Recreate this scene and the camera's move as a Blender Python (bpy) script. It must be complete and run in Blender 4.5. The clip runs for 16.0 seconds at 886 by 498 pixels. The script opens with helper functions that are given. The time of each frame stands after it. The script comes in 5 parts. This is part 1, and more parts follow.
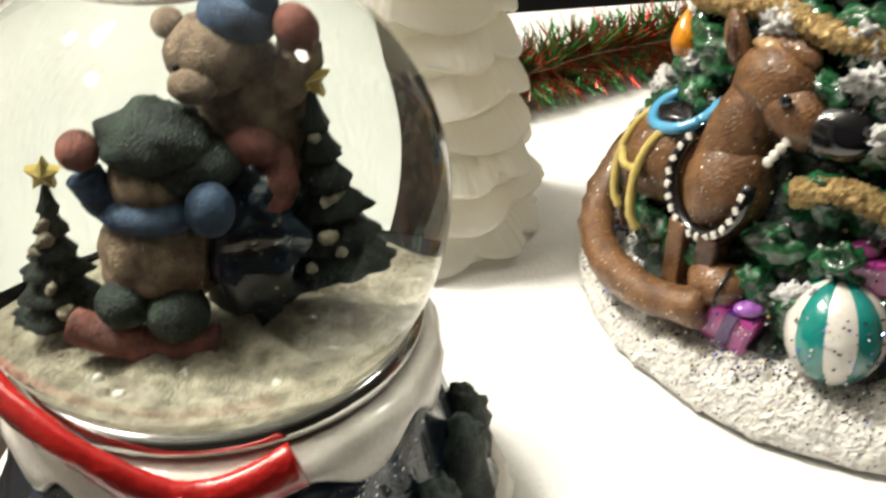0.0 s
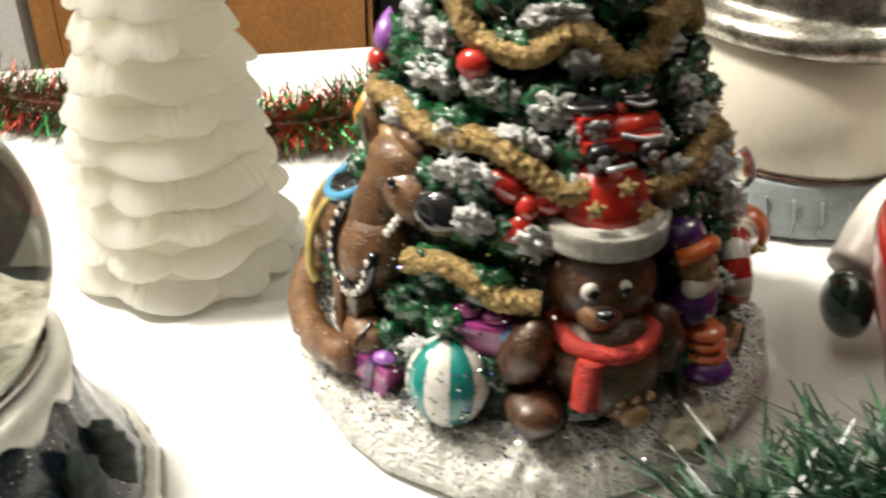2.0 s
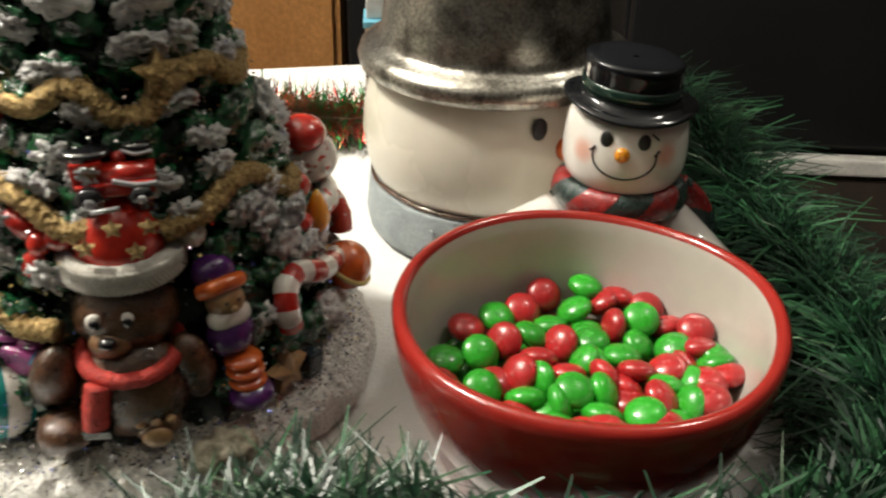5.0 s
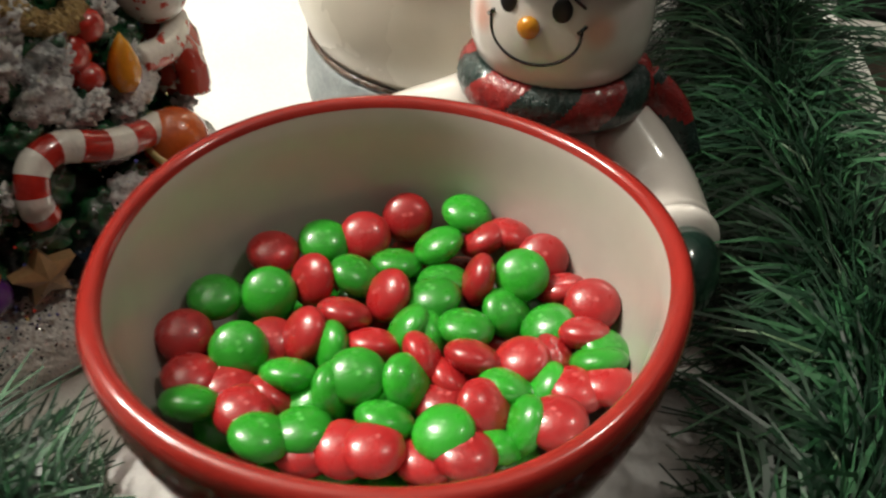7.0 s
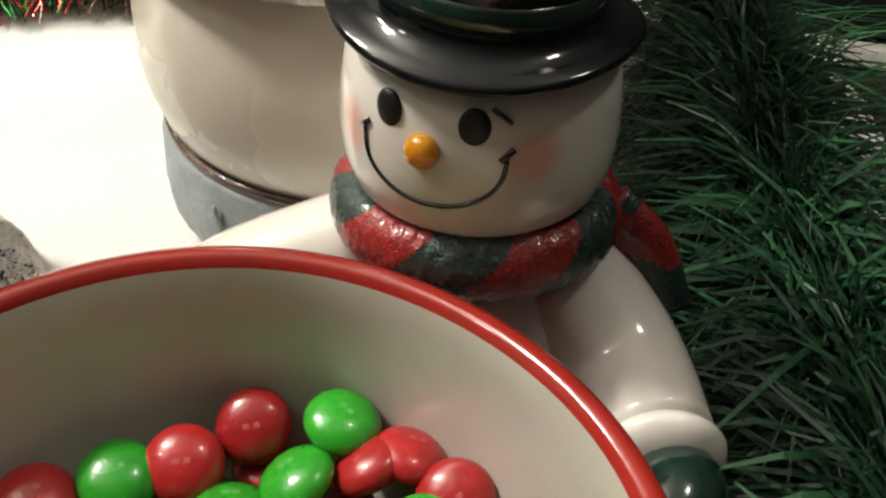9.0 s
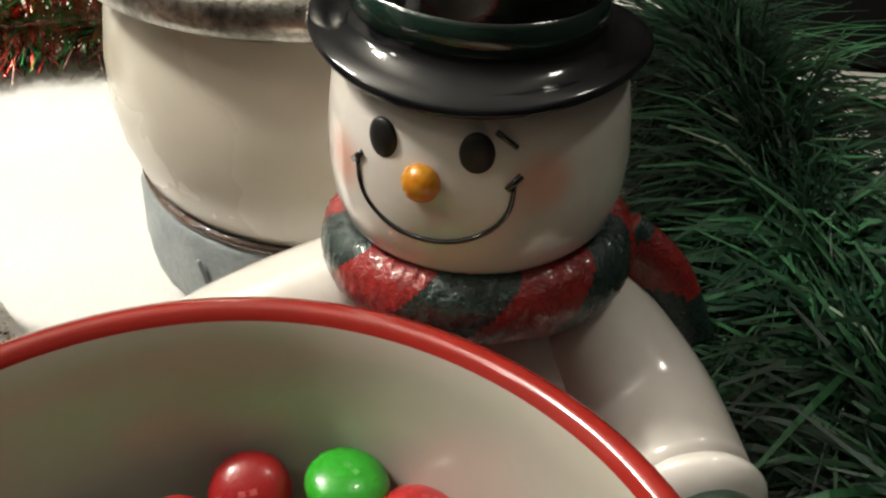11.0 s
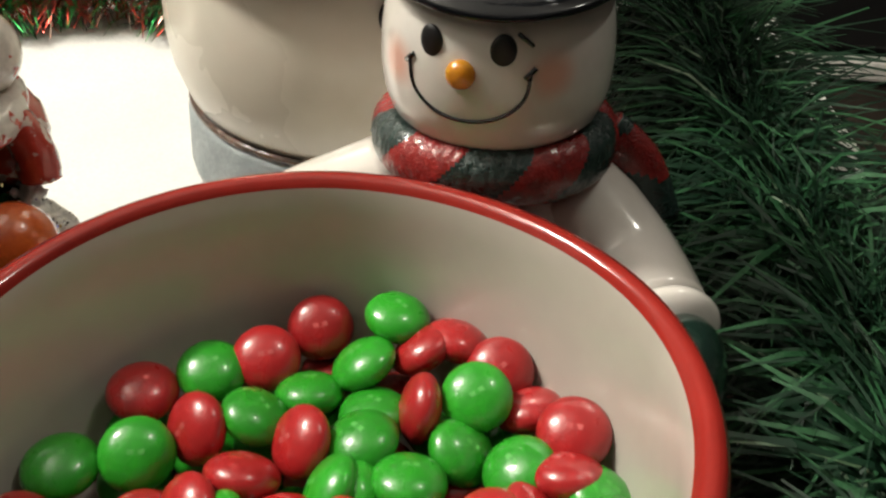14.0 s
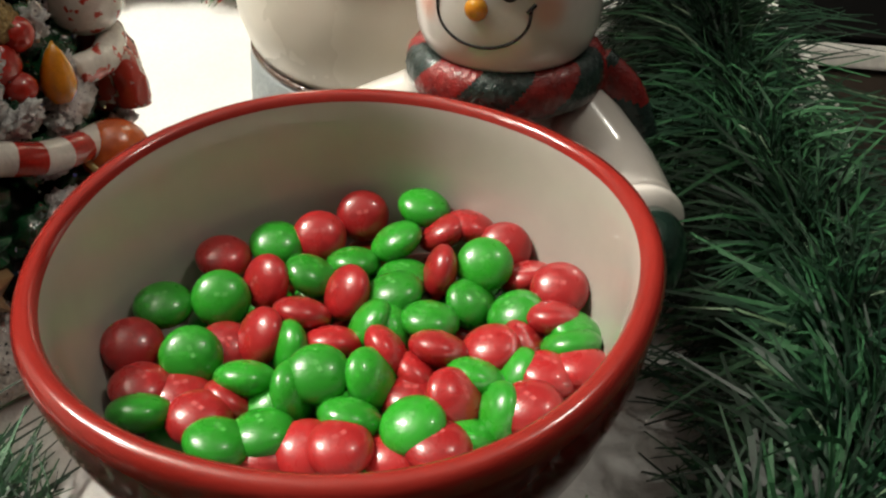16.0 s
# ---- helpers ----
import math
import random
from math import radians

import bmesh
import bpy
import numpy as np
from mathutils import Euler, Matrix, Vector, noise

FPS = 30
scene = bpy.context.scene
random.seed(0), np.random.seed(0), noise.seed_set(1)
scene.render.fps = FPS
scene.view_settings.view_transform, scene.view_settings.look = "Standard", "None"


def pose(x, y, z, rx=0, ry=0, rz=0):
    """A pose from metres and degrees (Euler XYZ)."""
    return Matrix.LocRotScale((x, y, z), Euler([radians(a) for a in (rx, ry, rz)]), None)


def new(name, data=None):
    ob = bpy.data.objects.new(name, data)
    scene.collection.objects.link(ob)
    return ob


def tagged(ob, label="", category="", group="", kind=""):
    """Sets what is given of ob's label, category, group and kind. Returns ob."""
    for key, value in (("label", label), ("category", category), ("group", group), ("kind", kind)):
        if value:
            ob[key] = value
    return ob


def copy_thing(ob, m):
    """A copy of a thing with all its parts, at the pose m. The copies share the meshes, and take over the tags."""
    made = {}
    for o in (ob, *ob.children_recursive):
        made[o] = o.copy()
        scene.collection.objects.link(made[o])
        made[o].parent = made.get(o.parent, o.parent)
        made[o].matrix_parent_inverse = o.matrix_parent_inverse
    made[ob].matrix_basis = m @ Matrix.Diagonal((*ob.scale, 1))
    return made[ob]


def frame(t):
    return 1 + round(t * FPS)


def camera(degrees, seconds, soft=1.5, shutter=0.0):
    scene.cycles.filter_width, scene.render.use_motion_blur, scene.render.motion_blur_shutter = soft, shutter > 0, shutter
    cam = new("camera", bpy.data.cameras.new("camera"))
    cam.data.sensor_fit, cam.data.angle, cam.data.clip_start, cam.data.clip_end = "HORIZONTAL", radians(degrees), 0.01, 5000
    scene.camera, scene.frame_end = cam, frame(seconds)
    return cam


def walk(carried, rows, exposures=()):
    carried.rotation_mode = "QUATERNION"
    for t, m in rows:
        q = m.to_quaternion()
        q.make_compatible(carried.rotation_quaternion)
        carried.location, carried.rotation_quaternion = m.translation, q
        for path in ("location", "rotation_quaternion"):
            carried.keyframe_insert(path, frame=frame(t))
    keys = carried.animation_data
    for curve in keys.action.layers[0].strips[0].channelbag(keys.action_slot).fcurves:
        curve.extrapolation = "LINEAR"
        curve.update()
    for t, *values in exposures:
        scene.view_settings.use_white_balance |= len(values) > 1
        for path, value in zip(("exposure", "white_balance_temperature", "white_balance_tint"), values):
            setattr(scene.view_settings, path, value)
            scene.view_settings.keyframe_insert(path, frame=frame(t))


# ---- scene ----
cam = camera(50.2, 16.0, soft=2.2, shutter=0.5)
METRES, EYE, TILT, LEAN, TURN = 0.62, 0.166, -31.0, 0.0, 0.0
ROWS = [
    (0.0, 0.0, 0.0, 0.0, -0.0, 0.0, 0.0),
    (0.5, 0.0122, -0.018, 0.0164, -1.1, 0.32, 0.49),
    (1.0, 0.0444, -0.0391, 0.0249, 1.0, 0.32, -0.34),
    (1.5, 0.0994, -0.0543, 0.0345, 1.36, -0.42, -1.66),
    (2.0, 0.1598, -0.0581, 0.0317, 1.06, -0.61, -0.99),
    (2.5, 0.2052, -0.0756, 0.0347, 1.96, -1.52, -1.5),
    (3.0, 0.2532, -0.0995, 0.0419, 2.53, -1.05, -1.98),
    (3.5, 0.2914, -0.1183, 0.0393, 3.31, -0.18, -2.07),
    (4.0, 0.3201, -0.1241, 0.0417, 4.42, -0.16, -2.16),
    (4.5, 0.3518, -0.1123, 0.0473, 2.88, 0.0, -1.88),
    (5.0, 0.387, -0.0897, 0.0511, 1.72, -0.01, -2.41),
    (7.5, 0.5307, 0.1145, 0.0984, 14.69, -11.75, -9.12),
    (8.0, 0.5321, 0.1363, 0.1139, 13.96, -10.23, -8.9),
    (8.5, 0.5224, 0.1809, 0.1187, 13.8, -9.85, -8.18),
    (9.0, 0.5095, 0.2183, 0.119, 10.94, -9.38, -7.77),
    (11.5, 0.5033, 0.2346, 0.1137, 9.77, -5.81, -4.78),
    (12.0, 0.504, 0.2315, 0.1131, 9.53, -5.62, -4.71),
    (12.5, 0.5008, 0.2208, 0.1139, 9.41, -5.5, -4.75),
    (13.0, 0.4967, 0.2088, 0.1025, 8.82, -5.2, -4.45),
    (13.5, 0.4968, 0.1927, 0.0934, 7.78, -6.71, -5.19),
    (14.0, 0.4997, 0.166, 0.0891, 8.02, -6.92, -4.94),
    (14.5, 0.5049, 0.1411, 0.08, 8.06, -7.22, -5.44),
    (15.0, 0.5111, 0.1191, 0.0719, 8.95, -7.79, -5.44),
    (15.5, 0.5146, 0.1033, 0.0696, 9.55, -7.35, -5.7),
    (16.0, 0.5186, 0.0933, 0.0649, 10.2, -7.49, -5.72),
]
walk(cam, [(t, pose(0, 0, EYE, TILT, LEAN, TURN) @ pose(METRES * x, METRES * y, METRES * z, 90 + pitch, roll, yaw)) for t, x, y, z, yaw, pitch, roll in ROWS],
     exposures=[(t, scene.view_settings.exposure + e) for t, e in ((0, 0.16), (1, 0.2), (1.5, 0.36), (3, 0.4), (4.5, 0.27), (7.5, 0.05), (16, 0.0))])


# ---- light: a three-bulb ceiling lamp up to one side, a lamp beyond it, a dim front one, an added fill ----
world = bpy.data.worlds.new("world")
scene.world = world
world.use_nodes = True
world.node_tree.nodes["Background"].inputs[0].default_value = (1.0, 0.85, 0.68, 1)
world.node_tree.nodes["Background"].inputs[1].default_value = 0.03


def point(name, at, watts, radius, colour):
    data = bpy.data.lights.new(name, "POINT")
    data.energy, data.shadow_soft_size, data.color = watts, radius, colour
    new(name, data).location = at


WARM = (1.0, 0.95, 0.835)
point("bulb_light", (-0.80, 0.30, 1.46), 37, 0.05, WARM)
point("bulb_light", (-0.70, 0.42, 1.44), 37, 0.05, WARM)
point("bulb_light", (-0.78, 0.38, 1.45), 37, 0.05, WARM)
point("side_lamp_light", (-1.13, 0.48, 1.45), 50, 0.06, WARM)
point("front_lamp_light", (-0.76, -0.12, 1.28), 7, 0.07, WARM)
# added fill with no known lamp, brightens the tree jar's +x side
point("far_light", (1.0, 0.6, 1.4), 14, 0.08, WARM)


# ---- materials ----
def ramp(nt, src, stops):
    r = nt.nodes.new("ShaderNodeValToRGB")
    els = r.color_ramp.elements
    while len(els) < len(stops):
        els.new(0.5)
    for e, (p, c) in zip(els, stops):
        e.position, e.color = p, (*c, 1)
    nt.links.new(src, r.inputs[0])
    return r.outputs[0]


def tone(c, k):
    return tuple(min(1.0, v * k) for v in c)


def mat(name, c, c2=None, rough=0.4, metal=0.0, scale=150.0, bump=0.2, fine=6.0, coat=0.0, sss=0.0, edge=(0.35, 0.65), wobble=0.15, speck=None, random_tone=0.0, sheen=0.0, depth=0.001):
    """Two colours mixed by noise at real size, fine bump, rough wear; speck adds glitter flakes of that colour."""
    m = bpy.data.materials.new(name)
    m.use_nodes = True
    nt = m.node_tree
    b = nt.nodes["Principled BSDF"]
    tc = nt.nodes.new("ShaderNodeTexCoord")

    def noise_of(s, detail=4.0):
        n = nt.nodes.new("ShaderNodeTexNoise")
        n.inputs["Scale"].default_value, n.inputs["Detail"].default_value = s, detail
        nt.links.new(tc.outputs["Object"], n.inputs["Vector"])
        return n.outputs["Fac"]

    big, small = noise_of(scale), noise_of(scale * fine)
    col = ramp(nt, big, [(edge[0], c), (edge[1], c2 or tone(c, 0.8))])
    grain = ramp(nt, small, [(0.3, tone((1, 1, 1), 1 - wobble)), (0.7, (1, 1, 1))])
    mul = nt.nodes.new("ShaderNodeMix")
    mul.data_type, mul.blend_type = "RGBA", "MULTIPLY"
    mul.inputs[0].default_value = 1
    nt.links.new(col, mul.inputs[6])
    nt.links.new(grain, mul.inputs[7])
    out = mul.outputs[2]
    if random_tone:
        info = nt.nodes.new("ShaderNodeObjectInfo")
        rt = ramp(nt, info.outputs["Random"], [(0.0, tone((1, 1, 1), 1 - random_tone)), (1.0, (1, 1, 1))])
        mr = nt.nodes.new("ShaderNodeMix")
        mr.data_type, mr.blend_type = "RGBA", "MULTIPLY"
        mr.inputs[0].default_value = 1
        nt.links.new(out, mr.inputs[6])
        nt.links.new(rt, mr.inputs[7])
        out = mr.outputs[2]
    if speck:
        v = nt.nodes.new("ShaderNodeTexVoronoi")
        v.inputs["Scale"].default_value = 1300
        nt.links.new(tc.outputs["Object"], v.inputs["Vector"])
        sep = nt.nodes.new("ShaderNodeSeparateColor")
        nt.links.new(v.outputs["Color"], sep.inputs[0])
        pick = nt.nodes.new("ShaderNodeMath")
        pick.operation = "GREATER_THAN"
        pick.inputs[1].default_value = 0.9
        nt.links.new(sep.outputs[0], pick.inputs[0])
        near = nt.nodes.new("ShaderNodeMath")
        near.operation = "LESS_THAN"
        near.inputs[1].default_value = 0.42
        nt.links.new(v.outputs["Distance"], near.inputs[0])
        both = nt.nodes.new("ShaderNodeMath")
        both.operation = "MULTIPLY"
        nt.links.new(pick.outputs[0], both.inputs[0])
        nt.links.new(near.outputs[0], both.inputs[1])
        ms = nt.nodes.new("ShaderNodeMix")
        ms.data_type = "RGBA"
        nt.links.new(both.outputs[0], ms.inputs[0])
        nt.links.new(out, ms.inputs[6])
        flake = ramp(nt, sep.outputs[1], [(0.0, speck), (0.6, tone(speck, 0.6)), (0.8, (0.75, 0.7, 0.6))])
        nt.links.new(flake, ms.inputs[7])
        out = ms.outputs[2]
        nt.links.new(both.outputs[0], b.inputs["Metallic"])
    else:
        b.inputs["Metallic"].default_value = metal
    nt.links.new(out, b.inputs["Base Color"])
    rr = nt.nodes.new("ShaderNodeMapRange")
    rr.inputs["To Min"].default_value, rr.inputs["To Max"].default_value = rough * 0.75, min(1, rough * 1.3)
    nt.links.new(big, rr.inputs["Value"])
    nt.links.new(rr.outputs[0], b.inputs["Roughness"])
    b.inputs["Coat Weight"].default_value, b.inputs["Coat Roughness"].default_value = coat, 0.08
    if sss:
        b.inputs["Subsurface Weight"].default_value = sss
        b.inputs["Subsurface Radius"].default_value = (1, 0.9, 0.75)
        b.inputs["Subsurface Scale"].default_value = 0.018
    b.inputs["Sheen Weight"].default_value = sheen
    if bump:
        bn = nt.nodes.new("ShaderNodeBump")
        bn.inputs["Strength"].default_value, bn.inputs["Distance"].default_value = bump, depth
        nt.links.new(small, bn.inputs["Height"])
        nt.links.new(bn.outputs[0], b.inputs["Normal"])
    return m


def glass(name, ior, colour=(1, 1, 1), rough=0.0):
    m = bpy.data.materials.new(name)
    m.use_nodes = True
    b = m.node_tree.nodes["Principled BSDF"]
    b.inputs["Transmission Weight"].default_value = 1
    b.inputs["IOR"].default_value, b.inputs["Roughness"].default_value = ior, rough
    b.inputs["Base Color"].default_value = (*colour, 1)
    return m


COTTON = mat("cotton_cloth", (0.76, 0.755, 0.735), (0.71, 0.705, 0.685), rough=0.95, scale=25, fine=30, bump=0.5, wobble=0.08, sheen=0.2)
LAMINATE = mat("white_laminate", (0.82, 0.81, 0.78), (0.77, 0.76, 0.73), rough=0.35, scale=12, bump=0.05)
OAK = mat("golden_oak", (0.5, 0.235, 0.075), (0.4, 0.17, 0.05), rough=0.4, scale=6, bump=0.2, fine=12, wobble=0.3)
BLACK_ENAMEL = mat("black_enamel", (0.004, 0.004, 0.0045), rough=0.5, scale=5, bump=0.0)
WALL_PAINT = mat("wall_paint", (0.45, 0.42, 0.37), (0.4, 0.37, 0.33), rough=0.8, scale=5)
CEILING_PAINT = mat("ceiling_paint", (0.5, 0.485, 0.455), (0.47, 0.455, 0.43), rough=0.85, scale=5)
# the room's dimness is put into this near-black wall colour, so little light bounces
DIMMED_WALL = mat("wall_colour_dimmed", (0.035, 0.03, 0.027), rough=0.8, scale=5)
FLOOR_WOOD = mat("dark_floor", (0.06, 0.045, 0.035), (0.04, 0.03, 0.025), rough=0.5, scale=8)
STEEL_TRIM = mat("pale_trim", (0.7, 0.68, 0.64), rough=0.35, scale=20)
WAX = mat("waxy_white_plastic", (0.96, 0.95, 0.9), (0.92, 0.91, 0.86), rough=0.32, scale=60, bump=0.15, sss=1.0, coat=0.35, wobble=0.04)
wax_nt = WAX.node_tree
wax_thin = wax_nt.nodes.new("ShaderNodeBsdfTranslucent")
wax_thin.inputs["Color"].default_value = (0.97, 0.95, 0.89, 1)
wax_mix = wax_nt.nodes.new("ShaderNodeMixShader")
wax_mix.inputs[0].default_value = 0.58
wax_nt.links.new(wax_nt.nodes["Principled BSDF"].outputs[0], wax_mix.inputs[1])
wax_nt.links.new(wax_thin.outputs[0], wax_mix.inputs[2])
wax_nt.links.new(wax_mix.outputs[0], wax_nt.nodes["Material Output"].inputs["Surface"])
JAR_SNOW = mat("glittered_snow_paint", (0.92, 0.9, 0.85), (0.8, 0.77, 0.72), rough=0.7, scale=230, fine=3.0, bump=1.0, wobble=0.3, depth=0.0024, speck=(0.12, 0.11, 0.16))
TUFT_SNOW = mat("rough_white_paint", (0.82, 0.81, 0.79), (0.62, 0.61, 0.61), rough=0.6, scale=320, fine=4, bump=1.0, wobble=0.3, speck=(0.3, 0.26, 0.36))
PINE_GLAZE = mat("green_glaze", (0.02, 0.15, 0.05), (0.004, 0.026, 0.012), rough=0.16, scale=170, fine=4, bump=0.7, coat=0.9, wobble=0.4)
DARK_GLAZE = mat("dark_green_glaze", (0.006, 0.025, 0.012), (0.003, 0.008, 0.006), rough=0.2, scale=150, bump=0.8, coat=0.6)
GOLD = mat("gold_garland_paint", (0.66, 0.48, 0.22), (0.27, 0.17, 0.065), rough=0.32, metal=0.75, scale=700, fine=2.2, bump=1.0, wobble=0.5)
BROWN = mat("brown_glaze", (0.105, 0.045, 0.02), (0.045, 0.018, 0.008), rough=0.24, scale=170, bump=0.6, coat=0.5, wobble=0.4)
TAN = mat("tan_glaze", (0.24, 0.118, 0.048), (0.12, 0.052, 0.02), rough=0.34, scale=190, bump=0.6, coat=0.3, wobble=0.35, speck=(0.4, 0.33, 0.2))
FAWN = mat("fawn_glaze", (0.4, 0.25, 0.12), (0.28, 0.16, 0.07), rough=0.3, scale=160, coat=0.4)
RED = mat("red_glaze", (0.52, 0.028, 0.015), (0.38, 0.016, 0.01), rough=0.2, scale=140, bump=0.2, coat=0.8, wobble=0.15)
ORANGE = mat("orange_glaze", (0.62, 0.13, 0.02), (0.5, 0.08, 0.015), rough=0.22, scale=150, coat=0.7)
AMBER = mat("amber_bulb", (0.75, 0.3, 0.015), (0.6, 0.2, 0.01), rough=0.08, scale=120, coat=1.0, sss=0.4)
PURPLE = mat("purple_glaze", (0.1, 0.02, 0.16), (0.05, 0.012, 0.1), rough=0.2, scale=150, coat=0.8)
LILAC = mat("lilac_bulb", (0.36, 0.12, 0.5), rough=0.15, scale=150, coat=0.8)
MAGENTA = mat("magenta_glaze", (0.42, 0.05, 0.25), (0.24, 0.04, 0.2), rough=0.2, scale=220, coat=0.8, speck=(0.5, 0.3, 0.5))
TEAL = mat("teal_glaze", (0.01, 0.23, 0.2), (0.01, 0.18, 0.17), rough=0.15, scale=120, coat=1.0)
BLUE = mat("blue_glaze", (0.02, 0.14, 0.36), rough=0.15, scale=120, coat=1.0)
SKY = mat("sky_blue_glaze", (0.1, 0.38, 0.62), (0.07, 0.3, 0.52), rough=0.15, scale=120, coat=1.0)
CREAM = mat("white_glaze", (0.72, 0.69, 0.63), (0.63, 0.6, 0.55), rough=0.2, scale=140, coat=0.7, wobble=0.08)
DOTTED = mat("white_glaze_with_red_dots", (0.7, 0.66, 0.6), (0.5, 0.05, 0.03), rough=0.22, scale=210, fine=3, coat=0.7, edge=(0.57, 0.6))
RED_DOTTED = mat("red_glaze_with_white_dots", (0.42, 0.035, 0.02), (0.62, 0.5, 0.44), rough=0.25, scale=260, fine=3, coat=0.6, edge=(0.58, 0.62))
YELLOW = mat("pale_yellow_glaze", (0.6, 0.47, 0.15), rough=0.25, scale=150, coat=0.6)
INK = mat("black_glaze", (0.008, 0.008, 0.01), rough=0.1, scale=120, bump=0.05, coat=1.0)
EYE_BLACK = mat("satin_black_paint", (0.008, 0.008, 0.009), rough=0.5, scale=120, bump=0.0)
CHROME = mat("polished_metal", (0.62, 0.62, 0.6), (0.5, 0.5, 0.48), rough=0.1, metal=1.0, scale=60, bump=0.05)
SILVER = mat("silver_paint", (0.5, 0.5, 0.52), rough=0.3, metal=0.6, scale=200)
KNIT_RED = mat("knitted_red_paint", (0.55, 0.04, 0.025), (0.4, 0.02, 0.014), rough=0.5, scale=420, fine=3, bump=0.9, wobble=0.35)
FUR_TRIM = mat("white_fur_trim", (0.75, 0.72, 0.66), (0.6, 0.57, 0.5), rough=0.6, scale=350, bump=1.0, wobble=0.3)
CRYSTAL = glass("crystal_bulb", 1.45, (0.9, 0.92, 0.95), 0.05)
PORCELAIN = mat("cream_porcelain", (0.7, 0.66, 0.56), (0.64, 0.6, 0.49), rough=0.28, scale=20, bump=0.05, coat=0.35, wobble=0.04)
GREY_WOOL = mat("grey_blue_scarf_paint", (0.33, 0.37, 0.38), (0.26, 0.3, 0.31), rough=0.5, scale=90, bump=0.4, wobble=0.15)
MERCURY = mat("mottled_silver_lustre", (0.62, 0.59, 0.52), (0.2, 0.185, 0.16), rough=0.3, metal=0.97, scale=75, fine=9, bump=0.2, wobble=0.6, edge=(0.46, 0.66))
BOWL_RED = mat("red_ceramic", (0.31, 0.022, 0.016), (0.26, 0.017, 0.012), rough=0.16, scale=40, bump=0.03, coat=0.5, wobble=0.06)
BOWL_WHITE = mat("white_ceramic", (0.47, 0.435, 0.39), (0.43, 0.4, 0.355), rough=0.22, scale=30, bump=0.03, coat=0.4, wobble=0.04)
FACE_WHITE = mat("snowman_white_ceramic", (0.76, 0.72, 0.68), (0.7, 0.66, 0.6), rough=0.18, scale=60, bump=0.04, coat=0.6, wobble=0.04)
def blush(m, spots, colour, reach):
    """Soft round dabs of paint on a glazed face."""
    nt = m.node_tree
    b = nt.nodes["Principled BSDF"]
    src = b.inputs["Base Color"].links[0].from_socket
    tc = nt.nodes.new("ShaderNodeTexCoord")
    for spot in spots:
        d = nt.nodes.new("ShaderNodeVectorMath")
        d.operation = "DISTANCE"
        d.inputs[1].default_value = spot
        nt.links.new(tc.outputs["Object"], d.inputs[0])
        f = nt.nodes.new("ShaderNodeMapRange")
        f.interpolation_type = "SMOOTHSTEP"
        f.inputs["From Min"].default_value, f.inputs["From Max"].default_value = reach * 0.2, reach
        f.inputs["To Min"].default_value, f.inputs["To Max"].default_value = 0.75, 0.0
        nt.links.new(d.outputs["Value"], f.inputs["Value"])
        mx = nt.nodes.new("ShaderNodeMix")
        mx.data_type = "RGBA"
        nt.links.new(f.outputs[0], mx.inputs[0])
        nt.links.new(src, mx.inputs[6])
        mx.inputs[7].default_value = (*colour, 1)
        src = mx.outputs[2]
    nt.links.new(src, b.inputs["Base Color"])
    return m


PAINTED_FACE = blush(mat("painted_snowman_face", (0.76, 0.72, 0.68), (0.7, 0.66, 0.6), rough=0.18, scale=60, bump=0.04, coat=0.6, wobble=0.04), ((0.2770, 0.2673, 0.0845), (0.3046, 0.2630, 0.0858)), (0.72, 0.34, 0.24), 0.0062)
HAT_BLACK = mat("black_hat_glaze", (0.005, 0.0055, 0.007), (0.008, 0.009, 0.011), rough=0.1, scale=60, bump=0.05)
HAT_BAND = mat("dark_green_band_glaze", (0.01, 0.03, 0.022), rough=0.15, scale=60, coat=0.8)
SCARF_RED = mat("red_scarf_glaze", (0.34, 0.02, 0.018), (0.24, 0.012, 0.012), rough=0.25, scale=300, bump=0.5, coat=0.5, wobble=0.3)
SCARF_GREEN = mat("dark_green_scarf_glaze", (0.02, 0.045, 0.04), (0.012, 0.03, 0.026), rough=0.25, scale=300, bump=0.5, coat=0.5, wobble=0.3)
CANDY_RED = mat("red_sugar_shell", (0.46, 0.02, 0.022), (0.4, 0.016, 0.018), rough=0.28, scale=200, bump=0.06, coat=0.35, wobble=0.08, random_tone=0.3)
CANDY_GREEN = mat("green_sugar_shell", (0.03, 0.36, 0.022), (0.022, 0.3, 0.018), rough=0.28, scale=200, bump=0.06, coat=0.35, wobble=0.08, random_tone=0.25)
IMPRINT = mat("pale_imprint", (0.5, 0.085, 0.085), (0.47, 0.05, 0.05), rough=0.5, scale=900, edge=(0.3, 0.7))
IMPRINT_GREEN = mat("pale_green_imprint", (0.1, 0.42, 0.085), (0.05, 0.36, 0.04), rough=0.5, scale=900, edge=(0.3, 0.7))
NEEDLE = mat("green_foil_needle", (0.017, 0.078, 0.03), (0.036, 0.12, 0.05), rough=0.36, scale=60, bump=0.0, wobble=0.4)
NEEDLE_DARK = mat("dark_green_needle", (0.005, 0.022, 0.011), (0.01, 0.038, 0.018), rough=0.36, scale=60, bump=0.0)
# pale blade colour for silvery tips and also for glints on the foil
NEEDLE_PALE = mat("pale_glint_needle", (0.2, 0.26, 0.19), (0.11, 0.19, 0.1), rough=0.4, scale=60, bump=0.0)
FOIL_RED = mat("red_foil", (0.7, 0.08, 0.06), rough=0.22, metal=0.9, scale=100, bump=0)
FOIL_GREEN = mat("green_foil", (0.06, 0.42, 0.12), rough=0.22, metal=0.9, scale=100, bump=0)
